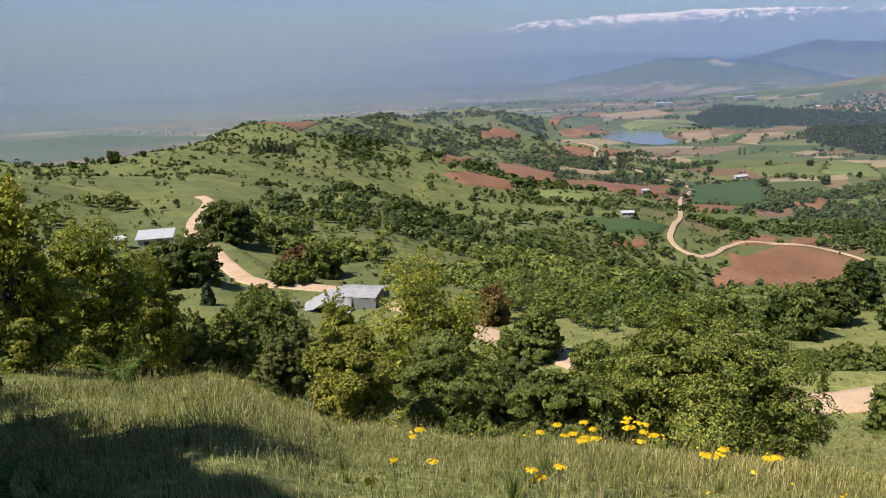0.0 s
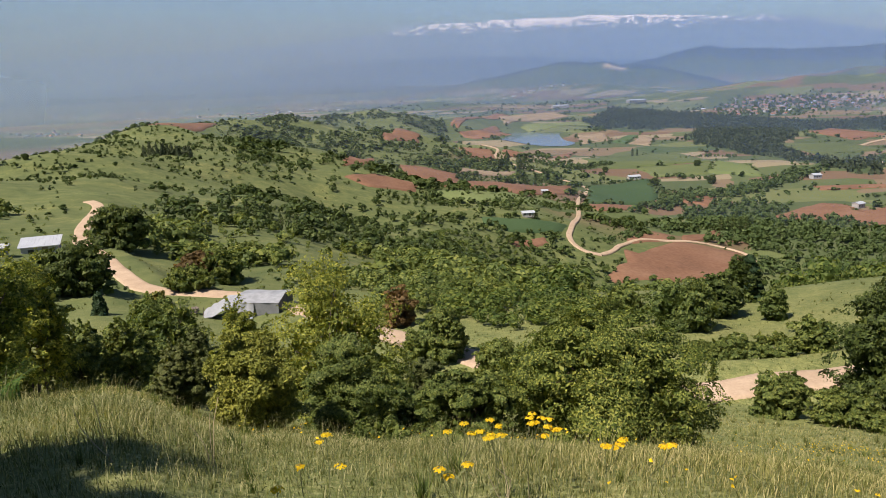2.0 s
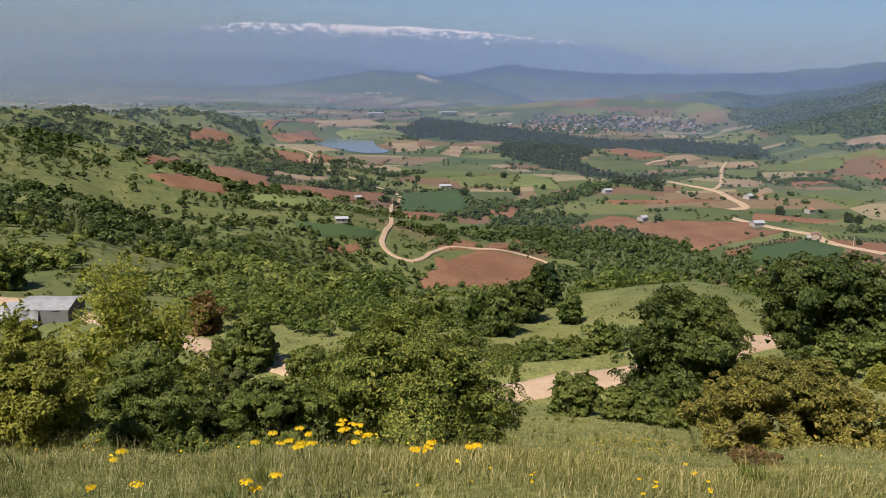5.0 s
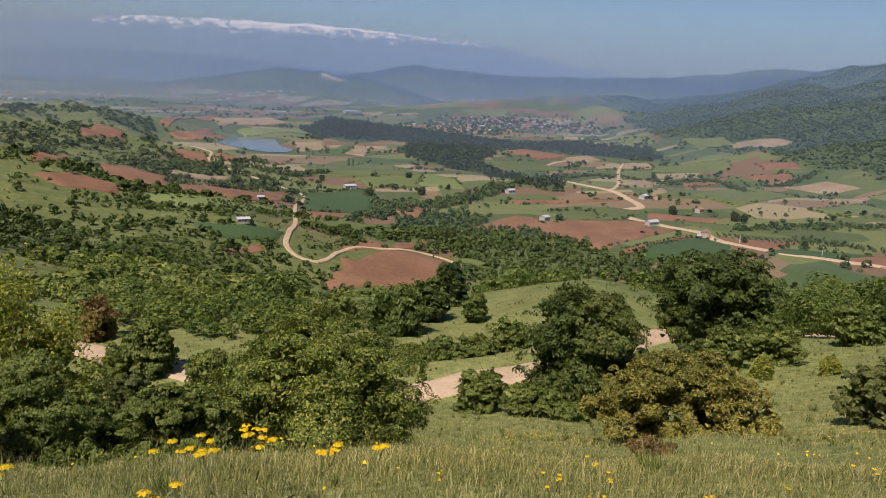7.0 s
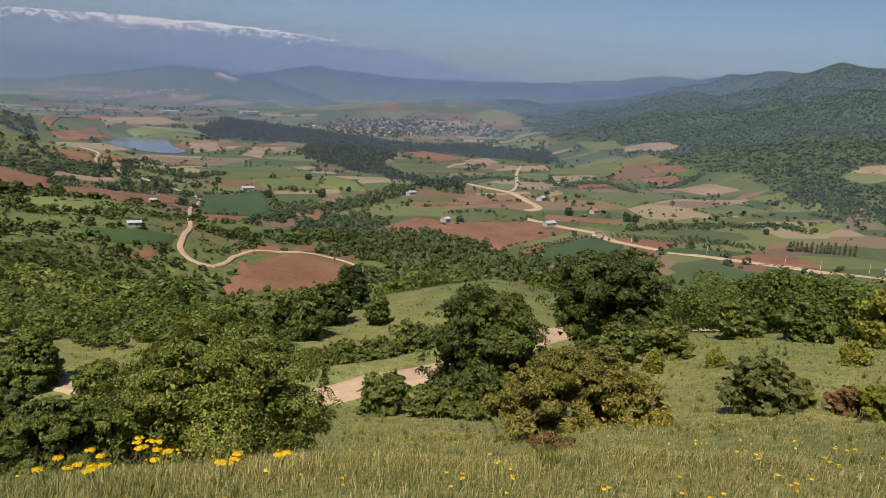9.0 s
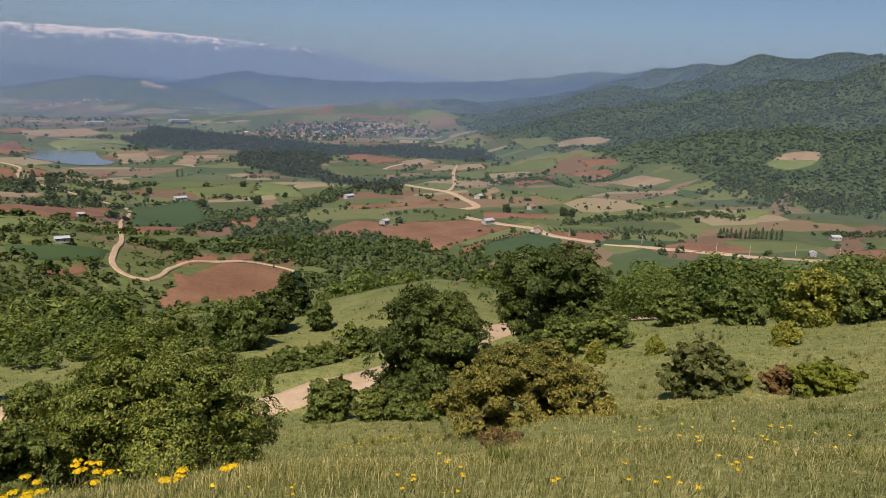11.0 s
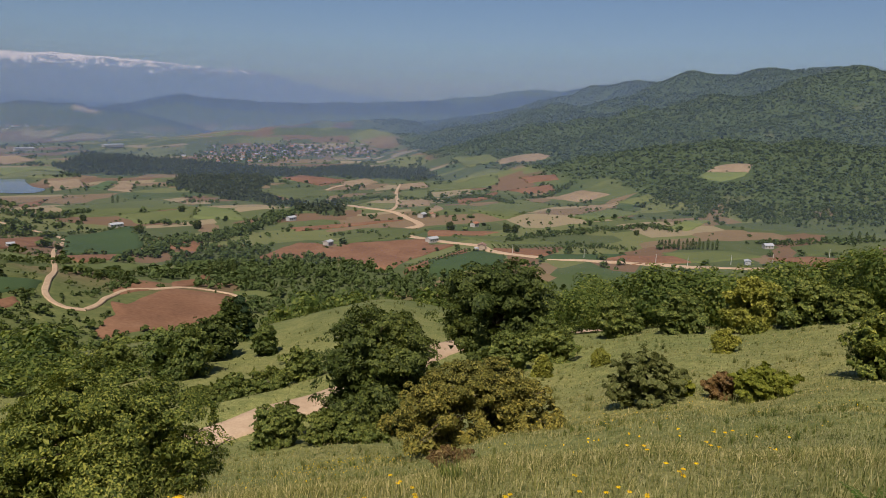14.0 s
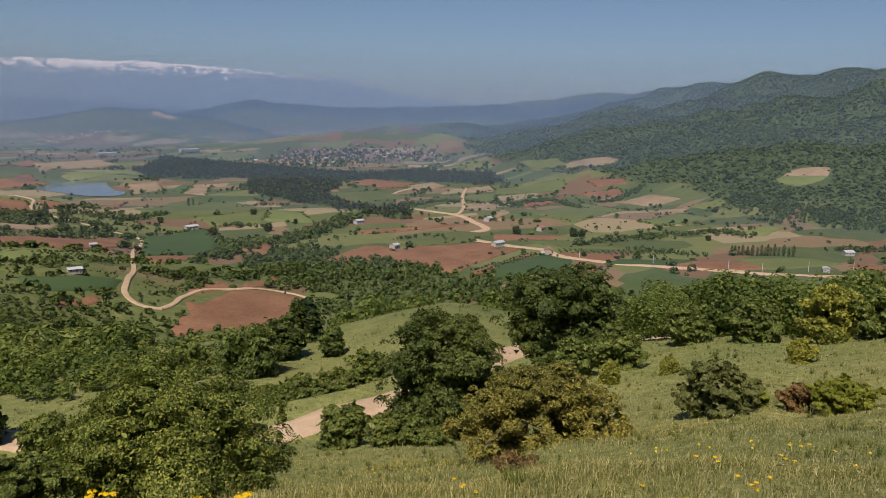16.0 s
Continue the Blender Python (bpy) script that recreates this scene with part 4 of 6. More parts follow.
# low growth on the open slopes
x, y = sow(r, 5200, 26, 230, -34, 80)
b, d = np.degrees(np.arctan2(x, y)), np.hypot(x, y)
keep = clear_of(x, y, -1.0) & (waves(x, y, 22, 73) * 0.7 + waves(x, y, 6, 74) * 0.5 + np.where(d < 55, -0.75, 0.0) + np.where((b > 33) & (d < 56), -0.5, 0) > r.uniform(-0.1, 0.9, len(x))) & low_enough(x, y, 0.8)
x, y = x[keep], y[keep]
h = r.uniform(0.4, 1, len(x)) ** 2 * 1.3
scatter("low_scrub", "low green scrub and tussocks on open slopes", "scrub", x, y, h, h * r.uniform(0.9, 1.5, len(x)), [blob(r, 80, 0.7, 0.17) for _ in range(6)], LEAF["shrub"], r)
x, y = sow(r, 4600, 3.2, 28, -38, 82)
keep = waves(x, y, 5, 75) * 0.6 + waves(x, y, 1.5, 76) * 0.5 > r.uniform(0.0, 1.0, len(x))
x, y = x[keep], y[keep]
h = r.uniform(0.08, 0.22, len(x))
scatter("meadow_herbs", "small leafy herbs among the meadow grass", "herbs", x, y, h, h * r.uniform(0.8, 1.4, len(x)), [tuft(r, 30) for _ in range(6)], LEAF["shrub"], r)

x, y = sow(r, 13000, 20, 130, -34, 80)
keep = clear_of(x, y, -2.0) & (waves(x, y, 14, 77) * 0.6 + waves(x, y, 4, 78) * 0.5 > r.uniform(-0.5, 1.0, len(x)))
x, y = x[keep], y[keep]
h = r.uniform(0.12, 0.42, len(x))
scatter("tussocks", "grass tussocks dotted over the meadow slopes", "grass", x, y, h, h * r.uniform(0.9, 1.6, len(x)), TUFT, LEAF["tussock"], r)

# behind the knoll and down to the gully
x, y = sow(r, 3500, 60, 300, 14, 80)
keep = clear_of(x, y) & (waves(x, y, 50, 61) > np.where(np.hypot(x, y) < 100, 0.75, -0.3)) & low_enough(x, y, 4.2) & in_scrub(x, y, r) & ((np.hypot(x, y) > 98) | (np.degrees(np.arctan2(x, y)) < 30))
x, y = x[keep], y[keep]
h = r.uniform(1.2, 5.0, len(x))
scatter("scrub", "green scrub trees below the grassy knoll", "scrub", x, y, h, h * r.uniform(0.8, 1.2, len(x)), [blob(r, 190, 0.7, 0.13) for _ in range(6)], LEAF["thicket"], r)

# belt of trees along the meadow's lower edge
x, y = sow(r, 210, 64, 90, 47, 84)
d, b = np.hypot(x, y), np.degrees(np.arctan2(x, y))
keep = clear_of(x, y) & (d > 66 + 4 * np.sin(b * 0.9))
x, y, d = x[keep], y[keep], d[keep]
h = r.uniform(3.0, 5.5, len(x)) + (d - 64) * 0.07
scatter("thicket", "dense thicket of young oaks along the meadow edge", "thicket", x, y, h, h * r.uniform(0.85, 1.25, len(x)), BLOB_TREE, LEAF["thicket"], r)

# the spur's flank: meadow with scrub, thicker in the folds
x, y = sow(r, 40000, 190, 1350, -34, 22)
d, b = np.hypot(x, y), np.degrees(np.arctan2(x, y))
z = ground(x, y)
dense = waves(x, y, 110, 62) * 0.8 + waves(x, y, 35, 63) * 0.5 + np.where((b > -4) & (d < 420), 0.75, 0.0) + np.where((b > -2) & (d >= 420) & (d < 820), 0.3, 0.0) + np.where((b < -4) & (d > 260), 0.3, 0.12) + np.where((b < -14) & (d < 330), -0.45, 0)
keep = clear_of(x, y) & (1.4 * dense > r.uniform(0.1, 1.35, len(x))) & (z > 3) & low_enough(x, y, 4.0) & in_scrub(x, y, r)
x, y, d = x[keep], y[keep], d[keep]
h = r.uniform(0.4, 1, len(x)) ** 2.6 * 5.4 * (1 + 0.25 * (d > 500)) * np.where((np.degrees(np.arctan2(x, y)) < -8) & (d > 300), 0.62, 1.0)
near = (d < 520) & (h > 1.5)
front = near & (d < 340)
near &= ~front
scatter("scrub", "green scrub and small oaks on the near flank of the spur", "scrub", x[front], y[front], h[front], h[front] * r.uniform(0.9, 1.4, front.sum()), [blob(r, 110, 0.7, 0.19) for _ in range(8)], LEAF["far"], r)
scatter("scrub", "green scrub and small oaks on the long spur", "scrub", x[near], y[near], h[near], h[near] * r.uniform(0.9, 1.4, near.sum()), [blob(r, 48, 0.65, 0.29) for _ in range(8)], LEAF["far"], r)
near |= front
scatter("scrub", "low and distant green scrub on the spur", "scrub", x[~near], y[~near], h[~near], h[~near] * r.uniform(1.0, 1.6, (~near).sum()), BLOB_FAR, LEAF["far"], r)

x, y = sow(r, 12500, 90, 900, -32, 20)
keep = clear_of(x, y) & ((np.hypot(x, y) > 155) | (np.abs(np.degrees(np.arctan2(x, y)) + 21.5) > 3.5)) & (waves(x, y, 60, 83) * 0.5 + waves(x, y, 18, 84) * 0.5 > r.uniform(-0.4, 1.0, len(x))) & low_enough(x, y, 1.5) & (ground(x, y) > 3)
x, y = x[keep], y[keep]
h = r.uniform(0.4, 1, len(x)) ** 1.5 * 1.6 * (1 + np.hypot(x, y) / 900)
scatter("scrub", "small scattered bushes dotting the open hillside", "scrub", x, y, h, h * r.uniform(1.0, 1.6, len(x)), [blob(r, 18, 0.6, 0.46) for _ in range(6)], LEAF["far"], r)

# two thick patches of scrub on the flank
for cx, cy, rx, ry, n, tall_most in ((16, 76, 9, 15, 110, 2.4), (86, 370, 14, 26, 90, 2.6), (58, 330, 26, 50, 150, 3.2)):
    a, s = r.uniform(0, 6.28, n), np.sqrt(r.uniform(0, 1, n))
    x, y = cx + rx * s * np.cos(a), cy + ry * s * np.sin(a)
    keep = clear_of(x, y)
    x, y = x[keep], y[keep]
    h = r.uniform(0.45, 1, len(x)) * tall_most
    scatter("scrub", "thick patch of green scrub on the flank", "scrub", x, y, h, h * r.uniform(1.0, 1.5, len(x)), [blob(r, 190, 0.7, 0.13) for _ in range(5)], LEAF["thicket"], r)

# gully wood in front of the red fields
px, py = np.array(GULLY).T
x, y = r.uniform(px.min(), px.max(), 1500), r.uniform(py.min(), py.max(), 1500)
keep = inside(x, y, GULLY) & clear_of(x, y)
x, y = x[keep][:900], y[keep][:900]
h = r.uniform(0.6, 1, len(x)) ** 2 * 8
scatter("gully_wood", "dark green broadleaf wood in the valley gully", "wood", x, y, h, h * r.uniform(0.7, 1.1, len(x)), BLOB_MID, LEAF["forest"], r)

# trees and hedges between the valley fields
x, y = sow(r, 52000, 420, 2300, -2, 78)
d = np.hypot(x, y)
z = ground(x, y)
dense = waves(x, y, 70, 64) * 0.9 + waves(x, y, 24, 69) * 0.6 + waves(x, y, 200, 65) * 0.4
keep = clear_of(x, y) & (dense > r.uniform(0.1, 1.9, len(x))) & ~inside(x, y, PINE_WOOD) & (z < 16)
x, y = x[keep], y[keep]
h = r.uniform(0.3, 1, len(x)) ** 1.6 * 6.5
scatter("valley_trees", "scattered dark trees and hedges between fields", "trees", x, y, h, h * r.uniform(0.9, 1.5, len(x)), [blob(r, 14, 0.5, 0.6) for _ in range(8)], LEAF["forest"], r)

# belts of trees along the valley's streams and ditches: half width, tallest, then the line
for half, tall_most, line in ((13, 8, ((242, 599), (269, 618), (297, 649), (328, 645), (372, 669), (425, 707), (478, 754))), (14, 8, ((210, 502), (246, 532), (270, 534), (268, 500), (266, 475))),
                              (8, 4, ((137, 404), (150, 420), (165, 438), (185, 466))), (9, 6, ((597, 672), (614, 644))), (5, 5, ((405, 902), (440, 904), (468, 889))), (6, 6, ((323, 766), (341, 761), (358, 736))),
                              (11, 6, ((562, 480), (624, 482), (686, 469), (757, 448), (748, 424))), (10, 5, ((592, 439), (601, 406), (614, 385))), (8, 6, ((873, 713), (924, 711), (974, 722))),
                              (34, 6, ((962, 550), (953, 488), (954, 422), (980, 353), (1017, 298))), (9, 6, ((708, 740), (818, 761), (787, 675))), (12, 5, ((757, 324), (823, 294), (891, 258))),
                              (8, 6, ((588, 802), (665, 820), (725, 762))), (8, 7, ((203, 837), (238, 819), (308, 883))), (5, 4, ((232, 725), (261, 740), (290, 750))), (5, 4, ((432, 602), (469, 602), (475, 567))), (6, 6, ((187, 776), (206, 777), (207, 726)))):
    path = bezier_path(line, 3.0)
    k = r.randint(0, len(path), int(len(path) * half * 0.42))
    x, y = path[k, 0] + r.normal(size=len(k)) * half * 0.55, path[k, 1] + r.normal(size=len(k)) * half * 0.55
    off = np.ones(len(x), bool)
    for way in ROAD_LINES:
        off &= to_line(x, y, way)[0] > 5
    x, y = x[off], y[off]
    h = r.uniform(0.4, 1, len(x)) ** 1.5 * tall_most
    scatter("tree_belt", "belt of dark broadleaf trees along a valley ditch", "trees", x, y, h, h * r.uniform(0.8, 1.2, len(x)), [blob(r, 40, 0.6, 0.32) for _ in range(5)], LEAF["forest"], r)
hx, hy, hh = [], [], []
for poly in FIELD_POLYS:
    for (ax, ay), (bx, by) in zip(poly, poly[1:] + poly[:1]):
        length = math.hypot(bx - ax, by - ay)
        if length < 260 and r.uniform() < 0.5:
            n = int(length / r.uniform(4, 14))
            s = r.uniform(0, 1, n)
            hx += list(ax + (bx - ax) * s + r.normal(size=n) * 1.5)
            hy += list(ay + (by - ay) * s + r.normal(size=n) * 1.5)
            hh += list(r.uniform(1.2, 3.6, n))
hh = np.array(hh)
scatter("hedge", "green hedge bushes along field edges", "hedge", np.array(hx), np.array(hy), hh, hh * 1.3, BLOB_FAR, LEAF["far"], r)

# pine wood on the plain
px, py = np.array(PINE_WOOD).T
x, y = r.uniform(px.min(), px.max(), 22000), r.uniform(py.min(), py.max(), 22000)
keep = inside(x + 12 * waves(x, y, 60, 67), y + 25 * waves(x, y, 60, 68), PINE_WOOD) & clear_of(x, y)
x, y = x[keep], y[keep]
h = r.uniform(5, 9, len(x))
scatter("pine_wood", "dark dense pine plantation on the plain", "wood", x, y, h, h * 0.95, SPIRE_FAR, LEAF["pine"], r)

# forest on the eastern range
x, y = sow(r, 125000, 850, 2900, 36, 84)
east = ridge(x, y, RANGE_EAST, 1000, 1080, 1.0)
clearing = np.hypot((x - 1085) / 42, (y - 522) / 34) < 1
lower = np.where(np.hypot(x, y) < 1500, 14, 0) * smooth(52, 64, np.degrees(np.arctan2(x, y)))
keep = (east + lower + 8 * waves(x, y, 90, 31) > 22) & ~clearing & clear_of(x, y)
keep &= waves(x, y, 160, 66) * 0.6 + smooth(20, 70, east + 2 * lower) * 1.3 > r.uniform(-0.6, 0.75, len(x))
x, y = x[keep], y[keep]
h = r.uniform(1.7, 3.6, len(x))
scatter("mountain_forest", "green broadleaf forest covering the eastern range", "forest", x, y, h, h * r.uniform(1.2, 1.9, len(x)), [blob(r, 4, 0.1, 1.0) for _ in range(8)], LEAF["forest"], r)


# ---- meadow grass ---------------------------------------------------------------------------
def grass(name, label, count, near, far, tall, thick, r, cut):
    x, y = sow(r, count, near, far, -40, 84)
    thin = waves(x, y, 2.2, 70) * 0.5 + waves(x, y, 0.7, 71) * 0.4
    keep = thin > r.uniform(-1.1, 0.5, len(x)) - cut
    keep &= to_line(x, y, NEAR_LINE[20:110])[0] > 3.0
    x, y = x[keep], y[keep]
    n = len(x)
    z = ground(x, y)
    h = tall * r.uniform(0.45, 1.15, n) * (1 + 0.35 * waves(x, y, 3.5, 72))
    a, lean = r.uniform(0, 6.28, n), r.uniform(0.1, 0.9, n)
    dx, dy = np.cos(a) * lean * h, np.sin(a) * lean * h
    wx, wy = -np.sin(a) * thick / 2, np.cos(a) * thick / 2
    foot = np.stack([x, y, z - 0.02], -1)
    mid = foot + np.stack([dx * 0.3, dy * 0.3, h * 0.6], -1)
    tip = foot + np.stack([dx, dy, h], -1)
    side = np.stack([wx, wy, 0 * wx], -1)
    v = np.stack([foot - side, foot + side, mid + side * 0.8, mid - side * 0.8, tip], 1)
    base = np.arange(n)[:, None] * 5
    f = np.concatenate([base + np.array([[0, 1, 2]]), base + np.array([[0, 2, 3]]), base + np.array([[3, 2, 4]])])
    me = mesh_from(name, v.reshape(-1, 3), f, GRASS)
    return tagged(new(name, me), label, "grass", kind="stuff")


r = np.random.RandomState(11)
grass("meadow_grass", "uneven green meadow grass at the viewer's feet", 105000, 2.3, 10, 0.12, 0.0058, r, 0.4)
grass("meadow_grass", "thin pale seeding grass stalks in the meadow", 10000, 2.6, 16, 0.34, 0.003, r, 0.0)
grass("meadow_grass", "yellow-green meadow grass on the slope", 85000, 8.5, 30, 0.11, 0.014, r, 0.3)
grass("meadow_grass", "short meadow grass lower down the slope", 26000, 28, 80, 0.2, 0.026, r, 0.2)


def seed_heads(count, near, far, r):
    """Small heads and leaf tips that speckle the meadow."""
    d = near * (far / near) ** r.uniform(0, 1, count)
    b = np.radians(r.uniform(-40, 84, count))
    x, y = d * np.sin(b), d * np.cos(b)
    keep = to_line(x, y, NEAR_LINE[20:110])[0] > 3.0
    x, y, d = x[keep], y[keep], d[keep]
    at = np.column_stack([x, y, ground(x, y) + r.uniform(0.015, 0.11, len(x))])
    v, f = leaf_quads(at, r.normal(size=(len(x), 3)) * (1, 1, 0.25), 0.004 + 0.0017 * d * r.uniform(0.4, 1.2, len(x)), r, 1.8, 3)
    tagged(new("seed_heads", mesh_from("seed_heads", v, f, HEADS)), "pale seed heads speckling the meadow grass", "grass", kind="stuff")


seed_heads(60000, 4.5, 60, r)

# ---- far mountains and haze -------------------------------------------------------------------
def build_mountains():
    """The snowy range beyond the plain, glowing in a colour pale with painted haze."""
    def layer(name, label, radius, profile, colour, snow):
        m = bpy.data.materials.new(name + "_haze_glow")
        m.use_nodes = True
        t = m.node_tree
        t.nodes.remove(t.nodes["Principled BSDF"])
        # the emission colour itself holds the blue distance haze
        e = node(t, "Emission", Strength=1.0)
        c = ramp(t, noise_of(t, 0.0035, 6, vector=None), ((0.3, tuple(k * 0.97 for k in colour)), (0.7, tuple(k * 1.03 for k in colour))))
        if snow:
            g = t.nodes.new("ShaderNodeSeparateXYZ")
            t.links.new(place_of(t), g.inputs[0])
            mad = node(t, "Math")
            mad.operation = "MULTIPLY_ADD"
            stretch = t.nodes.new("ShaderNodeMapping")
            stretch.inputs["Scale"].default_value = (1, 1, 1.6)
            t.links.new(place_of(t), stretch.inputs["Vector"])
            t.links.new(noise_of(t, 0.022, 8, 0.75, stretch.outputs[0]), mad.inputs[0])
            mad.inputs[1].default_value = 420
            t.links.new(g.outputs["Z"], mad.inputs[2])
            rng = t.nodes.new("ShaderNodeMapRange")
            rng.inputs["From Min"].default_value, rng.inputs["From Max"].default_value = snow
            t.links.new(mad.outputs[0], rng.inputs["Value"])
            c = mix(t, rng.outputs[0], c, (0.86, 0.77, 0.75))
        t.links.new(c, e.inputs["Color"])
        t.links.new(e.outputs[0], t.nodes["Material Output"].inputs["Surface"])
        az = np.arange(-60, 100, 0.1)
        bear, rise = np.array(profile).T
        top = np.interp(az, bear, rise)
        k = np.convolve(np.pad(top, 12, mode="edge"), np.ones(25) / 25, mode="valid")
        w = waves(az * 40, az * 0, 60, 80) * 0.07 + waves(az * 40, az * 0, 17, 81) * 0.035
        el = k + w * np.clip(k, 0.2, 1)
        rows = []
        for f in np.linspace(0, 1, 8):
            d = radius - 260 * (1 - f) + 60 * waves(az * 30, az * 0 + f * 300, 90, 82)
            z = -40 + (EYE_Z + np.tan(np.radians(el)) * radius + 40) * f
            rows.append(np.column_stack([d * np.sin(np.radians(az)), d * np.cos(np.radians(az)), z]))
        v = np.vstack(rows)
        n = len(az)
        i, j = np.meshgrid(np.arange(7), np.arange(n - 1), indexing="ij")
        q = np.stack([i * n + j, i * n + j + 1, (i + 1) * n + j + 1, (i + 1) * n + j], -1).reshape(-1, 4)
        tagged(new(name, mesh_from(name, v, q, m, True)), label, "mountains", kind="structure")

    layer("backdrop_snow_range", "glowing backdrop of a distant snow-capped range, tinted haze blue", 4900,
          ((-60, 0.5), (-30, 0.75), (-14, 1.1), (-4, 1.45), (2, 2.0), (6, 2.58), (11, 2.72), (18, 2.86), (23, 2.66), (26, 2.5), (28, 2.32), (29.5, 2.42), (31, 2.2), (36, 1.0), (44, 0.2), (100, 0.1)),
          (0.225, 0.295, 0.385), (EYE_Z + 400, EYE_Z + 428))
    layer("backdrop_low_hills", "glowing backdrop of low far hills beyond the plain, tinted as haze", 4600,
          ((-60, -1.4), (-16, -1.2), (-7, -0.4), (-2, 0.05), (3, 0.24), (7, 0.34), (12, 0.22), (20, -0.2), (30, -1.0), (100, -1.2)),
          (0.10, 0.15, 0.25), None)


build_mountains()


def west_share(t, xyz, radius):
    """From 0 over the western lowland to 1 over the eastern valley."""
    n = t.nodes.new("ShaderNodeMapRange")
    n.inputs["From Min"].default_value, n.inputs["From Max"].default_value = -0.4 * radius, 0.35 * radius
    t.links.new(xyz.outputs["X"], n.inputs["Value"])
    return n.outputs[0]


def haze(radius, density, top, lowland):
    """A thin lit sheet tinted as haze across the valley, thickest low down."""
    m = bpy.data.materials.new("haze_tinted_sheet")
    m.use_nodes = True
    t = m.node_tree
    t.nodes.remove(t.nodes["Principled BSDF"])
    clear, front, back = node(t, "BsdfTransparent"), node(t, "BsdfDiffuse"), node(t, "BsdfTranslucent")
    both, veil = t.nodes.new("ShaderNodeMixShader"), t.nodes.new("ShaderNodeMixShader")
    t.links.new(front.outputs[0], both.inputs[1])
    t.links.new(back.outputs[0], both.inputs[2])
    both.inputs[0].default_value = 0.62
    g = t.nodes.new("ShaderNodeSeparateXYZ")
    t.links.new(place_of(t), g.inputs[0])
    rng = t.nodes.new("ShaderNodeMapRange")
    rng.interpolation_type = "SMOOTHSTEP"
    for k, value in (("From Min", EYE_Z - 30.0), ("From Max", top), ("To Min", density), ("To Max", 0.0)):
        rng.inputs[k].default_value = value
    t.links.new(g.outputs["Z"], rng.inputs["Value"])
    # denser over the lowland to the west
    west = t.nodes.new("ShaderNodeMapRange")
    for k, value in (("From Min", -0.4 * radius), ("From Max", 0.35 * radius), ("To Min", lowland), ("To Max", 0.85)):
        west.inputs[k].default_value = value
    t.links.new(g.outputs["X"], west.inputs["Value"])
    # and paler there, the brighter western haze put into the sheet's tint
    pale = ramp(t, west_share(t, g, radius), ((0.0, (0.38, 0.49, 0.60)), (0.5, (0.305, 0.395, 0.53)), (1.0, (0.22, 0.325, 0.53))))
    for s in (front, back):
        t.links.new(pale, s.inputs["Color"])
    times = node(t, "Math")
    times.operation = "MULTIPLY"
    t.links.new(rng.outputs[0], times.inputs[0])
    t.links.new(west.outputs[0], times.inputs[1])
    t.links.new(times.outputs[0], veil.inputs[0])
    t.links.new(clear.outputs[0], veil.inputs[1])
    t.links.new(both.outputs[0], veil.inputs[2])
    t.links.new(veil.outputs[0], t.nodes["Material Output"].inputs["Surface"])
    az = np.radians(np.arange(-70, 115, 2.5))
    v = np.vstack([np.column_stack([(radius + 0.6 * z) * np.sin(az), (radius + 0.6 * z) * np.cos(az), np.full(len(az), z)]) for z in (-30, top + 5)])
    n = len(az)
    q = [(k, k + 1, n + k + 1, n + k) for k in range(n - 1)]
    tagged(new("haze", mesh_from("haze", v, q, m)), "thin bluish sheet standing in for valley haze", "haze", kind="stuff")


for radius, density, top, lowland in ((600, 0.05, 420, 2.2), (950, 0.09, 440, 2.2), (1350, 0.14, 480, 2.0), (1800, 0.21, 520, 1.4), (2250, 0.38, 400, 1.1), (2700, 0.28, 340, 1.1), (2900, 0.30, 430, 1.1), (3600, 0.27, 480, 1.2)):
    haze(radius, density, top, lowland)

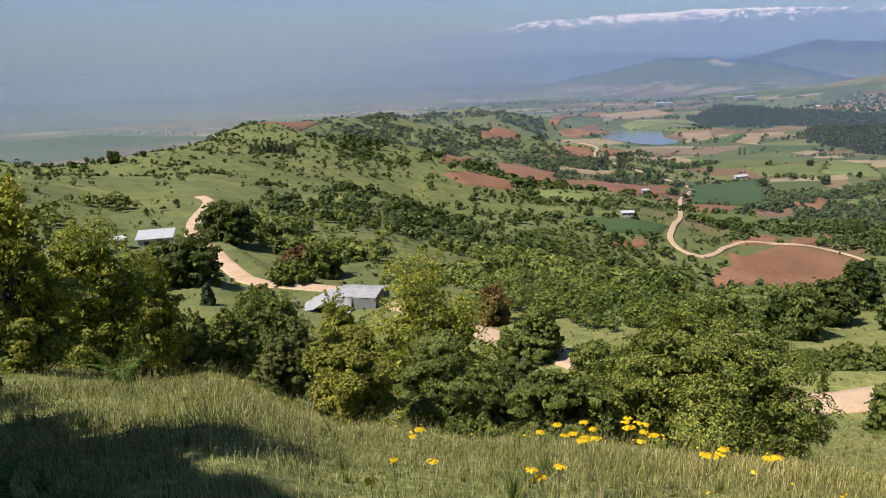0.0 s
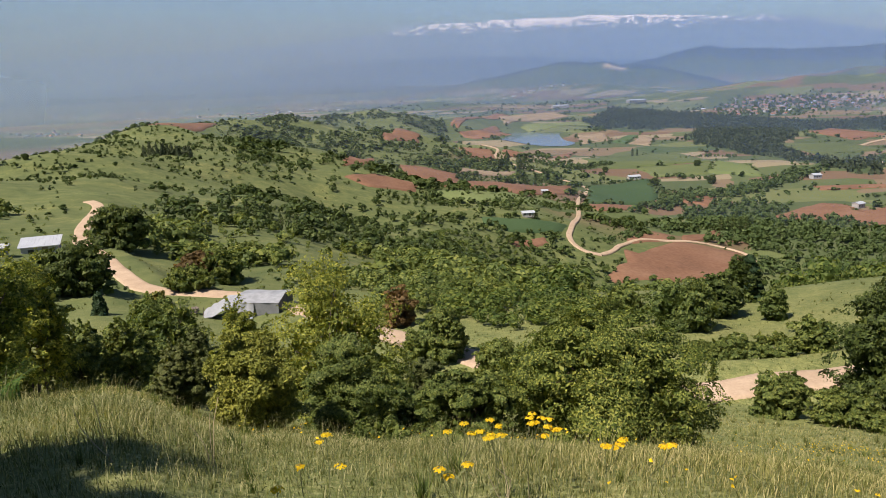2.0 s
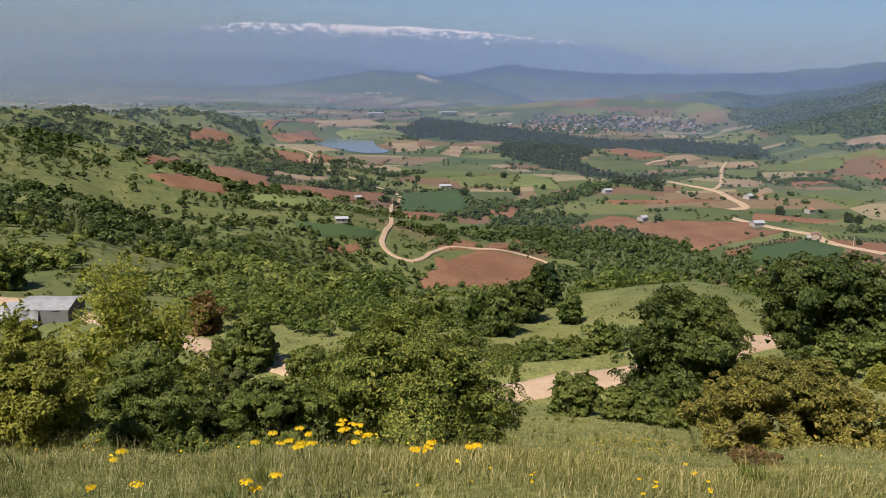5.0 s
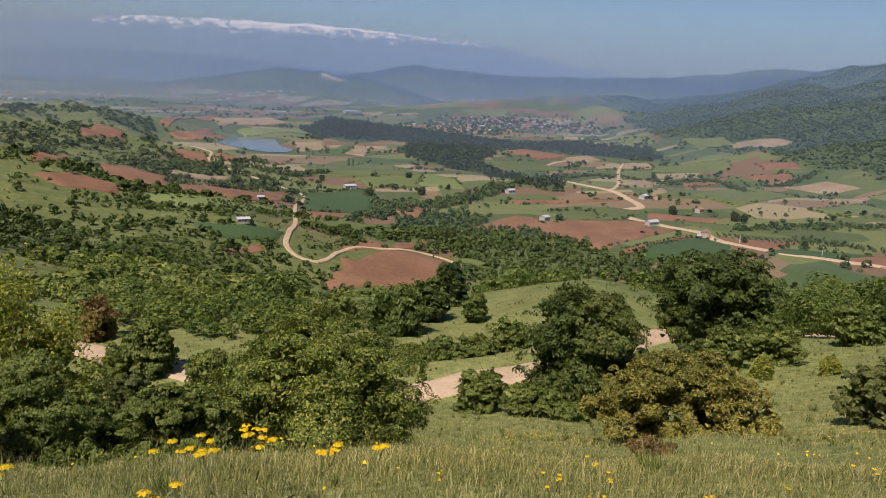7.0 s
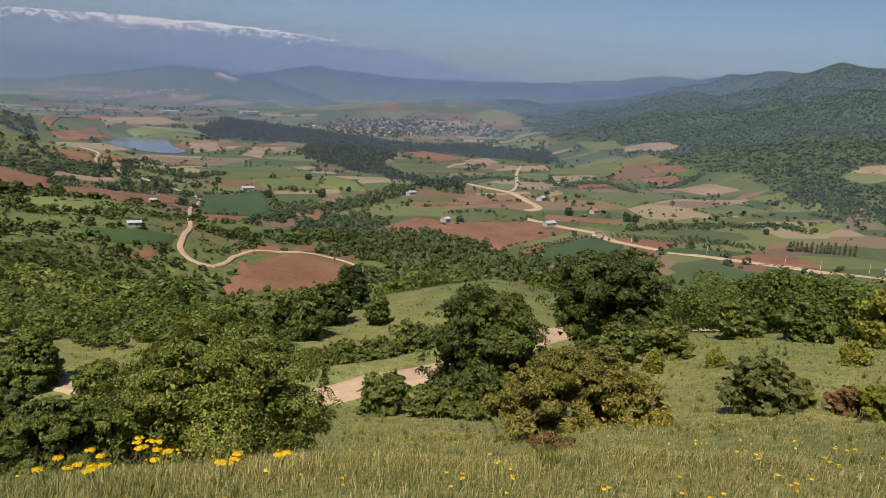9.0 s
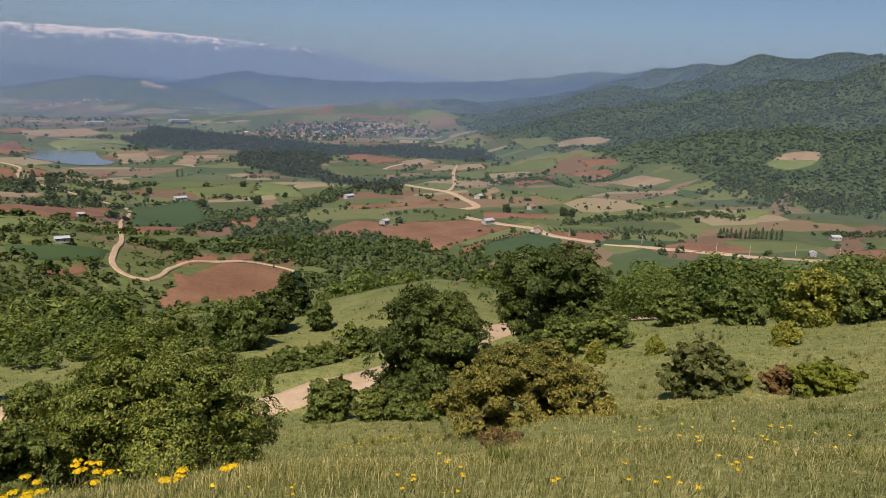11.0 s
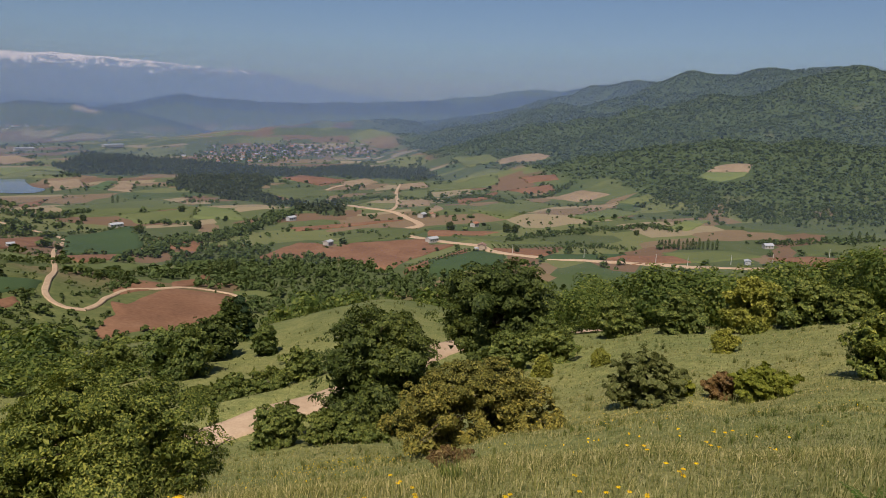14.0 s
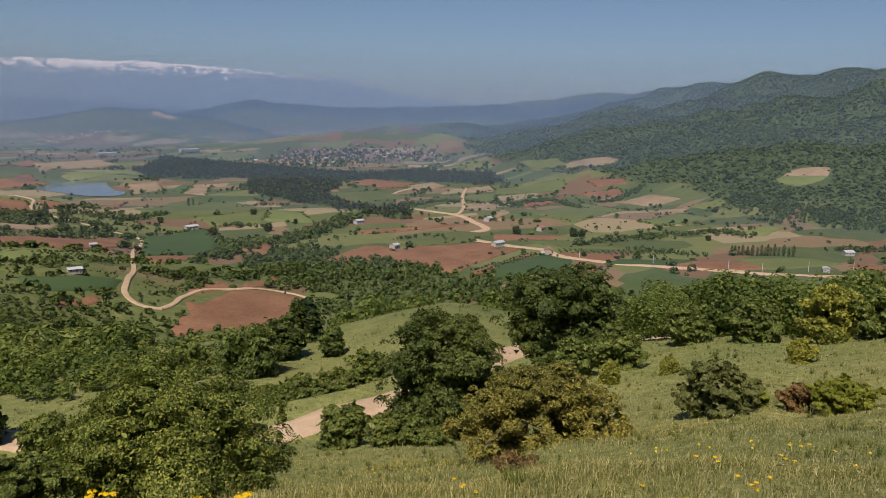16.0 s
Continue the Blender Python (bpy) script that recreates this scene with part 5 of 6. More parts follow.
def mist_bank():
    """A pale bank of morning mist lying on the far end of the lowland."""
    m = bpy.data.materials.new("morning_mist")
    m.use_nodes = True
    t = m.node_tree
    t.nodes.remove(t.nodes["Principled BSDF"])
    clear, white, veil = node(t, "BsdfTransparent"), node(t, "BsdfTranslucent", Color=(0.8, 0.8, 0.84, 1)), t.nodes.new("ShaderNodeMixShader")
    g = t.nodes.new("ShaderNodeSeparateXYZ")
    t.links.new(place_of(t), g.inputs[0])
    lump = node(t, "Math")
    lump.operation = "MULTIPLY_ADD"
    t.links.new(noise_of(t, 0.006, 5, 0.6), lump.inputs[0])
    lump.inputs[1].default_value = -70
    t.links.new(g.outputs["Z"], lump.inputs[2])
    high, low, side = (t.nodes.new("ShaderNodeMapRange") for _ in range(3))
    for n, source, a, b, c, e in ((high, lump.outputs[0], -10, 22, 1, 0), (low, g.outputs["Z"], -12, 14, 0, 1), (side, g.outputs["X"], -700, 60, 0.3, 0)):
        n.interpolation_type = "SMOOTHSTEP"
        for k, value in (("From Min", a), ("From Max", b), ("To Min", c), ("To Max", e)):
            n.inputs[k].default_value = value
        t.links.new(source, n.inputs["Value"])
    both, all_three = node(t, "Math"), node(t, "Math")
    both.operation = all_three.operation = "MULTIPLY"
    t.links.new(high.outputs[0], both.inputs[0])
    t.links.new(low.outputs[0], both.inputs[1])
    t.links.new(both.outputs[0], all_three.inputs[0])
    t.links.new(side.outputs[0], all_three.inputs[1])
    t.links.new(all_three.outputs[0], veil.inputs[0])
    t.links.new(clear.outputs[0], veil.inputs[1])
    t.links.new(white.outputs[0], veil.inputs[2])
    t.links.new(veil.outputs[0], t.nodes["Material Output"].inputs["Surface"])
    az = np.radians(np.arange(-60, 6, 2.0))
    v = np.vstack([np.column_stack([3450 * np.sin(az), 3450 * np.cos(az), np.full(len(az), z)]) for z in (-20, 110)])
    n = len(az)
    tagged(new("mist_bank", mesh_from("mist_bank", v, [(k, k + 1, n + k + 1, n + k) for k in range(n - 1)], m)), "pale low bank of mist on the far lowland", "mist", kind="stuff")


mist_bank()

# ---- buildings ------------------------------------------------------------------------------
WALLS = [plain("limewashed_wall", (0.38, 0.355, 0.315), 0.9, 0.12, 0.8), plain("ochre_render_wall", (0.38, 0.30, 0.22), 0.9, 0.12, 0.8), plain("pale_grey_block_wall", (0.38, 0.38, 0.37), 0.9, 0.12, 0.8)]
TILES = [plain("red_clay_roof_tiles", (0.33, 0.15, 0.09), 0.9, 0.3, 1.2), plain("weathered_brown_tiles", (0.24, 0.15, 0.11), 0.9, 0.3, 1.2)]
TIN = plain("white_painted_sheet_roof", (0.36, 0.375, 0.39), 0.55, 0.08, 0.7)
DARK = plain("dark_window_glass", (0.03, 0.035, 0.04), 0.25, 0.2, 1.0)
WOOD = plain("weathered_grey_wood", (0.17, 0.14, 0.11), 0.95, 0.35, 6.0)
CONCRETE = plain("pale_concrete_pole", (0.55, 0.54, 0.51), 0.9, 0.1, 2.0)


def block(x0, x1, y0, y1, z0, z1):
    v = np.array([(x, y, z) for z in (z0, z1) for y in (y0, y1) for x in (x0, x1)], float)
    q = np.array([(0, 2, 3, 1), (4, 5, 7, 6), (0, 1, 5, 4), (1, 3, 7, 5), (3, 2, 6, 7), (2, 0, 4, 6)])
    return v, q


def gable_roof(length, width, eave, rise, over, thick, name, mat):
    """Two sloping slabs that meet in a ridge along x."""
    a, b = length / 2 + over, width / 2 + over
    drop = rise * over / (width / 2)
    line = [(-b, eave - drop), (0, eave + rise), (b, eave - drop), (b, eave - drop + thick), (0, eave + rise + thick), (-b, eave - drop + thick)]
    v = [(x, y, z) for x in (-a, a) for y, z in line]
    q = [(0, 1, 7, 6), (1, 2, 8, 7), (2, 3, 9, 8), (3, 4, 10, 9), (4, 5, 11, 10), (5, 0, 6, 11), (0, 5, 4, 1), (1, 4, 3, 2), (6, 7, 10, 11), (7, 8, 9, 10)]
    return mesh_from(name, v, q, mat)


def house(length, width, wall_height, rise, wall, roof, label, category="house", chimney=True):
    root = new(category.replace(" ", "_"))
    v, q = block(-length / 2, length / 2, -width / 2, width / 2, -0.8, wall_height)
    n = len(v)
    v = np.vstack([v, [(-length / 2, 0, wall_height + rise), (length / 2, 0, wall_height + rise)]])
    wall_mesh = bpy.data.meshes.new("wall")
    wall_mesh.from_pydata([tuple(k) for k in v], [], [tuple(k) for k in q[[0, 2, 3, 4, 5]]] + [(4, 6, n), (5, n + 1, 7)])
    wall_mesh.materials.append(wall)
    body = part("wall", wall_mesh, root)
    roof_part = part("roof", gable_roof(length, width, wall_height, rise, 0.45, 0.16, "roof", roof), root)
    if chimney:
        part("chimney", mesh_from("chimney", *block(length * 0.2, length * 0.2 + 0.6, -0.3, 0.3, wall_height + rise * 0.6, wall_height + rise + 0.7), WALLS[0]), roof_part)
    for k in range(int(length // 3)):
        at = -length / 2 + 1.4 + 3 * k
        for side in (-1, 1):
            lo, hi = sorted((side * width / 2 - 0.03, side * width / 2 + 0.04))
            door = k == 1 and side < 0
            part("door" if door else "window", mesh_from("pane", *block(at - 0.5, at + 0.5, lo, hi, 0.0 if door else 1.0, 2.0), WOOD if door else DARK), body)
    return tagged(root, label, category)


def put(root, x, y, turn, lift=0.25):
    root.matrix_basis = pose(x, y, height(x, y) + lift, 0, 0, turn)
    return root


put(house(13, 5, 2.6, 1.4, WALLS[0], TIN, "long low white farm shed among fields", "farm shed", False), 291, 762, 8, 0.8)
put(house(7, 4, 2.0, 0.8, WALLS[0], TIN, "white-roofed field barn beside a wheat field", "field barn", False), 101, 431, 2, 0.8)
put(house(9, 6, 2.8, 1.6, WALLS[0], TIN, "white-roofed barn on a green rise", "barn"), 742, 310, -35, 0.6)
put(house(8, 5, 2.4, 0.9, WALLS[2], TIN, "grey block farm building by the road", "farm building", False), 644, 285, 30, 0.6)
put(house(12, 6, 3.2, 1.5, WALLS[0], TIN, "long white roadside shed at a road bend", "shed", False), 492, 521, 5, 0.8)
put(house(10, 7, 3.2, 1.6, WALLS[1], TILES[1], "brown-roofed farmhouse beside the road junction", "farmhouse"), 502, 466, 40, 0.8)
put(house(8, 6, 3.0, 1.2, WALLS[0], TIN, "small pale field hut beside red earth", "field hut", False), 400, 559, 20, 0.8)
put(house(9, 6, 3.2, 1.5, WALLS[0], TILES[0], "red-roofed farmhouse among hedges", "farmhouse"), 601, 570, 15, 0.8)
put(house(11, 7, 3.2, 1.5, WALLS[0], TIN, "pale farm building near poplars", "farm building", False), 596, 649, 25, 0.8)
put(house(8, 6, 3.0, 1.4, WALLS[1], TILES[0], "red-roofed farmhouse behind trees", "farmhouse"), 608, 644, 50, 0.8)
put(house(10, 6, 3.0, 1.3, WALLS[2], TIN, "grey-roofed shed beside the road fork", "shed", False), 457, 707, 10, 0.8)
put(house(5, 4, 2.4, 0.8, WALLS[0], TIN, "tiny white hut in brown fields", "field hut", False), 157, 610, 0, 0.8)
put(house(40, 14, 5, 1.5, WALLS[0], TIN, "long white greenhouse shed on the plain", "greenhouse", False), 530, 1900, 4, 1.0)
put(house(46, 16, 5, 1.5, WALLS[0], TIN, "long white greenhouse shed on the plain", "greenhouse", False), 700, 1830, 10, 1.0)



def stall():
    """A roadside stall: posts, a pale sheet roof and a blue awning let down in front."""
    root = new("roadside_stall")
    blue = plain("faded_blue_tarpaulin", (0.05, 0.12, 0.42), 0.6, 0.2, 1.5)
    part("wall", mesh_from("wall", *block(-3.5, 3.5, 1.4, 1.6, -0.5, 2.3), WALLS[0]), root)
    part("roof", mesh_from("roof", *block(-3.9, 3.9, -1.6, 1.9, 2.35, 2.5), TIN), root, "pale sheet roof")
    part("awning", mesh_from("awning", *block(-1.5, 2.5, -1.75, -1.68, 0.5, 2.3), blue), root, "faded blue tarpaulin awning")
    for x in (-3.5, 0.0, 3.5):
        part("post", mesh_from("post", *tube([(x, -1.4, -0.5), (x, -1.4, 2.35)], [0.08, 0.07]), WOOD, True), root)
    return tagged(root, "pale roadside stall with a faded blue awning", "stall")


put(stall(), 492, 463, 45, 0.8)

# the village on the plain
r = np.random.RandomState(21)
kinds = [house(6.4 + 0.5 * k, 5 + 0.3 * k, 2.3 + 1.8 * (k % 2), 1.5, WALLS[k % 3], TILES[k % 2] if k != 4 else TIN, ("two-storey" if k % 2 else "single-storey") + (" village house with a red tiled roof" if k != 4 else " village house with a pale sheet roof"), "village house") for k in range(6)]
spots = []
while len(spots) < 150:
    u = r.uniform(0, 1)
    x, y = 800 + 450 * u + r.normal() * 45, 1520 + 120 * math.sin(2.6 * u) + r.normal() * 42
    if all(math.hypot(x - a, y - b) > 13 for a, b in spots):
        spots.append((x, y))
for number, (x, y) in enumerate(spots):
    at = pose(x, y, height(x, y) + 0.3, 0, 0, r.uniform(0, 180))
    ob = kinds[number] if number < 6 else copy_thing(kinds[r.randint(0, 6)], at)
    ob.matrix_basis = at
    tagged(ob, group="village houses")
vx, vy = np.array(spots).T
vx, vy = np.repeat(vx, 4) + r.normal(size=4 * len(vx)) * 20, np.repeat(vy, 4) + r.normal(size=4 * len(vy)) * 20
vh = r.uniform(4, 9, len(vx))
scatter("village_trees", "dark garden trees between village houses", "trees", vx, vy, vh, vh * 0.9, BLOB_FAR, LEAF["far"], r)
for number in range(16):
    x, y = r.uniform(520, 760), r.uniform(2450, 2700)
    ob = copy_thing(kinds[r.randint(0, 6)], pose(x, y, height(x, y) + 0.3, 0, 0, r.uniform(0, 180)))
    tagged(ob, group="far hamlet houses")
for cx, cy, spread_x, spread_y, many in ((-237, 2220, 120, 60, 26), (-640, 1720, 110, 45, 22), (-420, 2500, 320, 160, 24), (-150, 2650, 160, 140, 18), (560, 2480, 90, 60, 14)):
    for number in range(many):
        x, y = cx + r.normal() * spread_x, cy + r.normal() * spread_y
        ob = copy_thing(kinds[r.randint(0, 6)], pose(x, y, height(x, y) + 0.3, 0, 0, r.uniform(0, 180)))
        tagged(ob, group="lowland farm houses")


# ---- the tarpaulin shelter and the hut on the hillside ---------------------------------------
TARP = plain("grey_white_tarpaulin", (0.27, 0.275, 0.275), 0.6, 0.16, 1.5)
TARP_DULL = plain("dull_grey_tarpaulin", (0.17, 0.175, 0.175), 0.6, 0.15, 1.5)


def sheet(nx, ny, f, name, mat, thick=0.03):
    """A slack sheet over the unit square, f(u, v) giving its points, with a back face."""
    u, v = np.meshgrid(np.linspace(0, 1, nx), np.linspace(0, 1, ny))
    p = np.stack(f(u, v), -1).reshape(-1, 3)
    i, j = np.meshgrid(np.arange(ny - 1), np.arange(nx - 1), indexing="ij")
    q = np.stack([i * nx + j, i * nx + j + 1, (i + 1) * nx + j + 1, (i + 1) * nx + j], -1).reshape(-1, 4)
    back = p - (0, 0, thick)
    return mesh_from(name, np.vstack([p, back]), np.vstack([q, q[:, ::-1] + len(p)]), mat, True)


def shelter():
    root = new("tarpaulin_shelter")

    def roof(u, v):
        x, y = -0.6 + 5.6 * u, 5.4 * v
        z = 2.15 + 0.5 * (1 - np.abs(2 * v - 1)) + 0.05 * np.sin(9 * u) * np.sin(7 * v) - 0.12 * np.abs(np.sin(np.pi * 3 * u)) * (1 - np.abs(2 * v - 1))
        return x, y, z

    def lean(u, v):
        x, y = -4.4 + 3.9 * u, -1.3 + 6.0 * v
        z = 0.95 + 1.3 * u**0.8 + 0.12 * np.sin(11 * u + 4 * v) + 0.10 * np.sin(17 * v + 2) - 0.75 * np.clip(0.22 - v, 0, 1) / 0.22 * (1.15 - 0.4 * u)
        return x, y, z

    def front(u, v):
        x, y = -0.5 + 2.4 * u, -0.05 - 1.0 * (1 - v) ** 2 + 0.06 * np.sin(13 * u)
        return x, y, 0.05 + 2.05 * v

    def end(u, v):
        return 4.95 + 0.05 * np.sin(8 * u), 0.1 + 5.2 * u, 0.35 + 1.8 * v + 0.45 * v * (1 - np.abs(2 * u - 1))

    def long_side(u, v):
        return 1.9 + 3.05 * u, 0.05 + 0.05 * np.sin(9 * u + 3 * v), 0.4 + 1.75 * v

    part("roof", sheet(40, 24, roof, "roof", TARP), root, "sagging grey-white tarpaulin roof")
    part("lean_to", sheet(36, 36, lean, "lean_to", TARP), root, "crumpled sloping tarpaulin")
    part("front_flap", sheet(20, 10, front, "front_flap", TARP), root)
    part("end_wall", sheet(20, 8, end, "end_wall", TARP_DULL), root)
    part("side_wall", sheet(20, 8, long_side, "side_wall", TARP_DULL), root)
    part("back_wall", mesh_from("back_wall", *block(-0.5, 4.9, 5.25, 5.32, 0.0, 2.1), TARP_DULL), root)
    for x, y in ((-0.5, 0.1), (2, 0.15), (4.85, 0.15), (4.85, 5.2), (-0.5, 5.2), (-4.2, 0.2), (-4.2, 4.4)):
        part("post", mesh_from("post", *tube([(x, y, -0.8), (x + 0.02, y, 1), (x, y, 2.1 if x > -1 else 0.95)], [0.06, 0.055, 0.05]), WOOD, True), root)
    return tagged(root, "low shelter of grey-white tarpaulin over wooden posts", "shelter")


put(shelter(), -14.2, 90.5, -14, -0.15)


def wood_pile():
    root = new("wood_pile")
    for k in range(14):
        z = 0.12 + 0.2 * (k // 5)
        v, f = tube([(-1.1, (k % 5) * 0.24, z), (1.0 + 0.1 * (k % 3), (k % 5) * 0.24 + 0.05, z + 0.02)], [0.11, 0.1], 7)
        part("log", mesh_from("log", v, f, WOOD, True), root)
    return tagged(root, "stack of dark weathered logs beside the shelter", "wood pile")


put(wood_pile(), -20.2, 91.5, 20, 0.0)


def fence_post(x, y, h):
    v, f = tube([(0, 0, -0.4), (0.02, 0.01, h * 0.5), (0.05, 0.0, h)], [0.06, 0.055, 0.045], 6)
    ob = new("fence_post", mesh_from("fence_post", v, f, WOOD, True))
    ob.matrix_basis = pose(x, y, height(x, y), 0, 0, 0)
    tagged(ob, "weathered wooden fence post in grass", "post", "fence beside the shelter")


for k in range(9):
    fence_post(-26.0 + 0.95 * k, 93.5 - 0.35 * k, 1.1 + 0.12 * math.sin(5 * k))


def hut():
    root = new("hut")
    v, q = block(-2.9, 2.9, -1.9, 1.9, -0.8, 2.0)
    body = part("wall", mesh_from("wall", v, q, WALLS[2]), root)
    top = np.array([(x, y, z) for dz in (0, 0.1) for x, y, z in ((-3.3, -2.3, 2.05 + dz), (3.3, -2.3, 2.05 + dz), (3.3, 2.3, 2.95 + dz), (-3.3, 2.3, 2.95 + dz))])
    q = np.array([(0, 3, 2, 1), (4, 5, 6, 7), (0, 1, 5, 4), (1, 2, 6, 5), (2, 3, 7, 6), (3, 0, 4, 7)])
    roof = part("roof", mesh_from("roof", top, q, TIN), root, "sloping white sheet roof")
    for k in range(12):
        x = -3.1 + 0.56 * k
        part("rib", mesh_from("rib", *tube([(x, -2.3, 2.16), (x, 2.3, 3.06)], [0.03, 0.03], 5), TIN, True), roof)
    part("door", mesh_from("door", *block(0.4, 1.3, -1.96, -1.88, 0, 1.9), WOOD), body)
    part("window", mesh_from("window", *block(-1.8, -0.9, -1.95, -1.88, 0.9, 1.6), DARK), body)
    return tagged(root, "small hut with a sloping white sheet roof", "hut")


put(hut(), -53.6, 137, 12, -0.8)
put(house(1.6, 1.4, 1.7, 0.3, WALLS[0], TIN, "small white tank housing beside the hut", "outhouse", False), -57.5, 131, 10, 0.0)


# ---- poles ----------------------------------------------------------------------------------
def power_pole():
    root = new("power_pole")
    part("pole", mesh_from("pole", *tube([(0, 0, -0.5), (0, 0, 4), (0, 0, 8.2)], [0.22, 0.17, 0.12], 8), CONCRETE, True), root)
    arm = part("cross_arm", mesh_from("cross_arm", *block(-0.9, 0.9, -0.06, 0.06, 7.6, 7.75), CONCRETE), root)
    for x in (-0.8, 0, 0.8):
        part("insulator", mesh_from("insulator", *tube([(x, 0, 7.75), (x, 0, 7.95)], [0.05, 0.03], 6), WALLS[0], True), arm)
    return tagged(root, "pale concrete power pole beside the valley road", "pole", "power line along the road")


first = power_pole()
for number, (x, y) in enumerate(((512, 438), (545, 385), (582, 337), (598, 316), (632, 294), (667, 273), (740, 252), (797, 228))):
    at = pose(x, y, height(x, y), 0, 0, 40)
    (first if number == 0 else copy_thing(first, at)).matrix_basis = at


# ---- single trees of the valley ---------------------------------------------------------------
def poplar(seed):
    r = np.random.RandomState(seed)
    root = new("poplar")
    part("trunk", mesh_from("trunk", *tube([(0, 0, -0.5), (0.05, 0, 3), (0, 0.05, 8.5)], [0.2, 0.15, 0.04]), BARK, True), root)
    s = r.uniform(0, 1, 420)
    a = r.uniform(0, 6.28, 420)
    out = np.sin(np.pi * (0.12 + 0.86 * s)) ** 0.7 * 1.7 * r.uniform(0.5, 1.1, 420)
    at = np.column_stack([np.cos(a) * out, np.sin(a) * out, 0.7 + 9.3 * s])
    v, f = leaf_quads(at, np.column_stack([np.cos(a), np.sin(a), np.full(420, 0.5)]) + r.normal(size=(420, 3)) * 0.4, 0.55 * r.uniform(0.6, 1.2, 420), r)
    part("crown", mesh_from("crown", v, f, LEAF["far"]), root)
    return tagged(root, "slender dark green poplar between fields", "poplar")


tall = [poplar(300 + k) for k in range(3)]
places = [(166, 803, 1.5), (154, 790, 1.3), (159, 795, 1.1), (170, 767, 1.6), (177, 771, 1.6), (173, 769, 1.2), (356, 939, 1.1), (362, 939, 1.0), (856, 272, 1.1), (863, 267, 1.2), (870, 262, 1.1), (877, 257, 1.0)]
places += [(646 + 2.9 * k, 372 - 2.3 * k + 1.5 * math.sin(7 * k), 0.95 + 0.15 * math.sin(3 * k)) for k in range(16)]
places += [(-36 + 2.3 * k, 217 - 0.7 * k + 1.5 * math.sin(2 * k), 0.55 + 0.13 * math.sin(5 * k)) for k in range(12)]
places += [(258 + 3.5 * k, 505 - 2 * k, 1.3 + 0.1 * math.sin(4 * k)) for k in range(5)]
for number, (x, y, size) in enumerate(places):
    at = pose(x, y, height(x, y), 0, 0, 37 * number) @ Matrix.Diagonal((size, size, size, 1))
    ob = tall[number] if number < 3 else copy_thing(tall[number % 3], at)
    ob.matrix_basis = at
broad = [plant("tree", 7, 7.5, 320 + k, 0.5, 1600) for k in range(3)]
for number, (x, y, size) in enumerate(((387, 820, 1.1), (293, 711, 1.1), (352, 713, 1.2), (278, 815, 0.9), (562, 413, 0.6), (598, 521, 1.3), (604, 515, 1.1), (558, 564, 1.2), (910, 553, 1.0),
                                       (-159, 367, 0.85), (-146, 372, 0.4), (-175, 360, 0.45), (-190, 356, 0.4), (520, 440, 0.7), (660, 470, 0.9), (700, 430, 0.8))):
    at = pose(x, y, height(x, y) - 0.1, 0, 0, 67 * number) @ Matrix.Diagonal((size, size, size, 1))
    ob = broad[number] if number < 3 else copy_thing(broad[number % 3], at)
    ob.matrix_basis = at
    tagged(ob, "single dark round tree standing between fields")

# pine row on the crest to the west
x = np.linspace(-118, -92, 26)
y = 470 + r.normal(size=26) * 3
scatter("pine_row", "row of dark pines on the spur's crest", "pines", x, y, r.uniform(5, 8, 26), r.uniform(4, 6, 26), SPIRE_MID, LEAF["pine"], r)

# orchard rows
for (ax, ay), (bx, by), rows in (((392, 444), (491, 474), 2), ((460, 398), (490, 412), 4), ((95, 500), (165, 560), 4), ((520, 470), (590, 420), 3)):
    ox, oy = [], []
    n = int(math.hypot(bx - ax, by - ay) / 5)
    for k in range(rows):
        for i in range(n):
            ox.append(ax + (bx - ax) * i / n + (by - ay) / n * k * 1.2)
            oy.append(ay + (by - ay) * i / n - (bx - ax) / n * k * 1.2)
    h = r.uniform(1.6, 2.6, len(ox))
    scatter("orchard", "rows of small round orchard trees", "orchard", np.array(ox), np.array(oy), h, h * 1.1, BLOB_FAR, LEAF["far"], r, -0.2)


# ---- flowers, ferns and dry stalks near the viewer ----------------------------------------------
PETAL = foliage("yellow_petals", (0.55, 0.36, 0.005), (0.75, 0.50, 0.008), (0.85, 0.62, 0.015), 0.3)
STALK = foliage("green_stalk", (0.14, 0.17, 0.07), (0.2, 0.21, 0.1), (0.27, 0.26, 0.14), 0.2)
STRAW = foliage("dry_straw", (0.34, 0.27, 0.17), (0.44, 0.36, 0.24), (0.52, 0.45, 0.31), 0.2)
FERN = foliage("bracken_fronds", (0.05, 0.10, 0.02), (0.08, 0.15, 0.03), (0.12, 0.2, 0.04), 0.35)


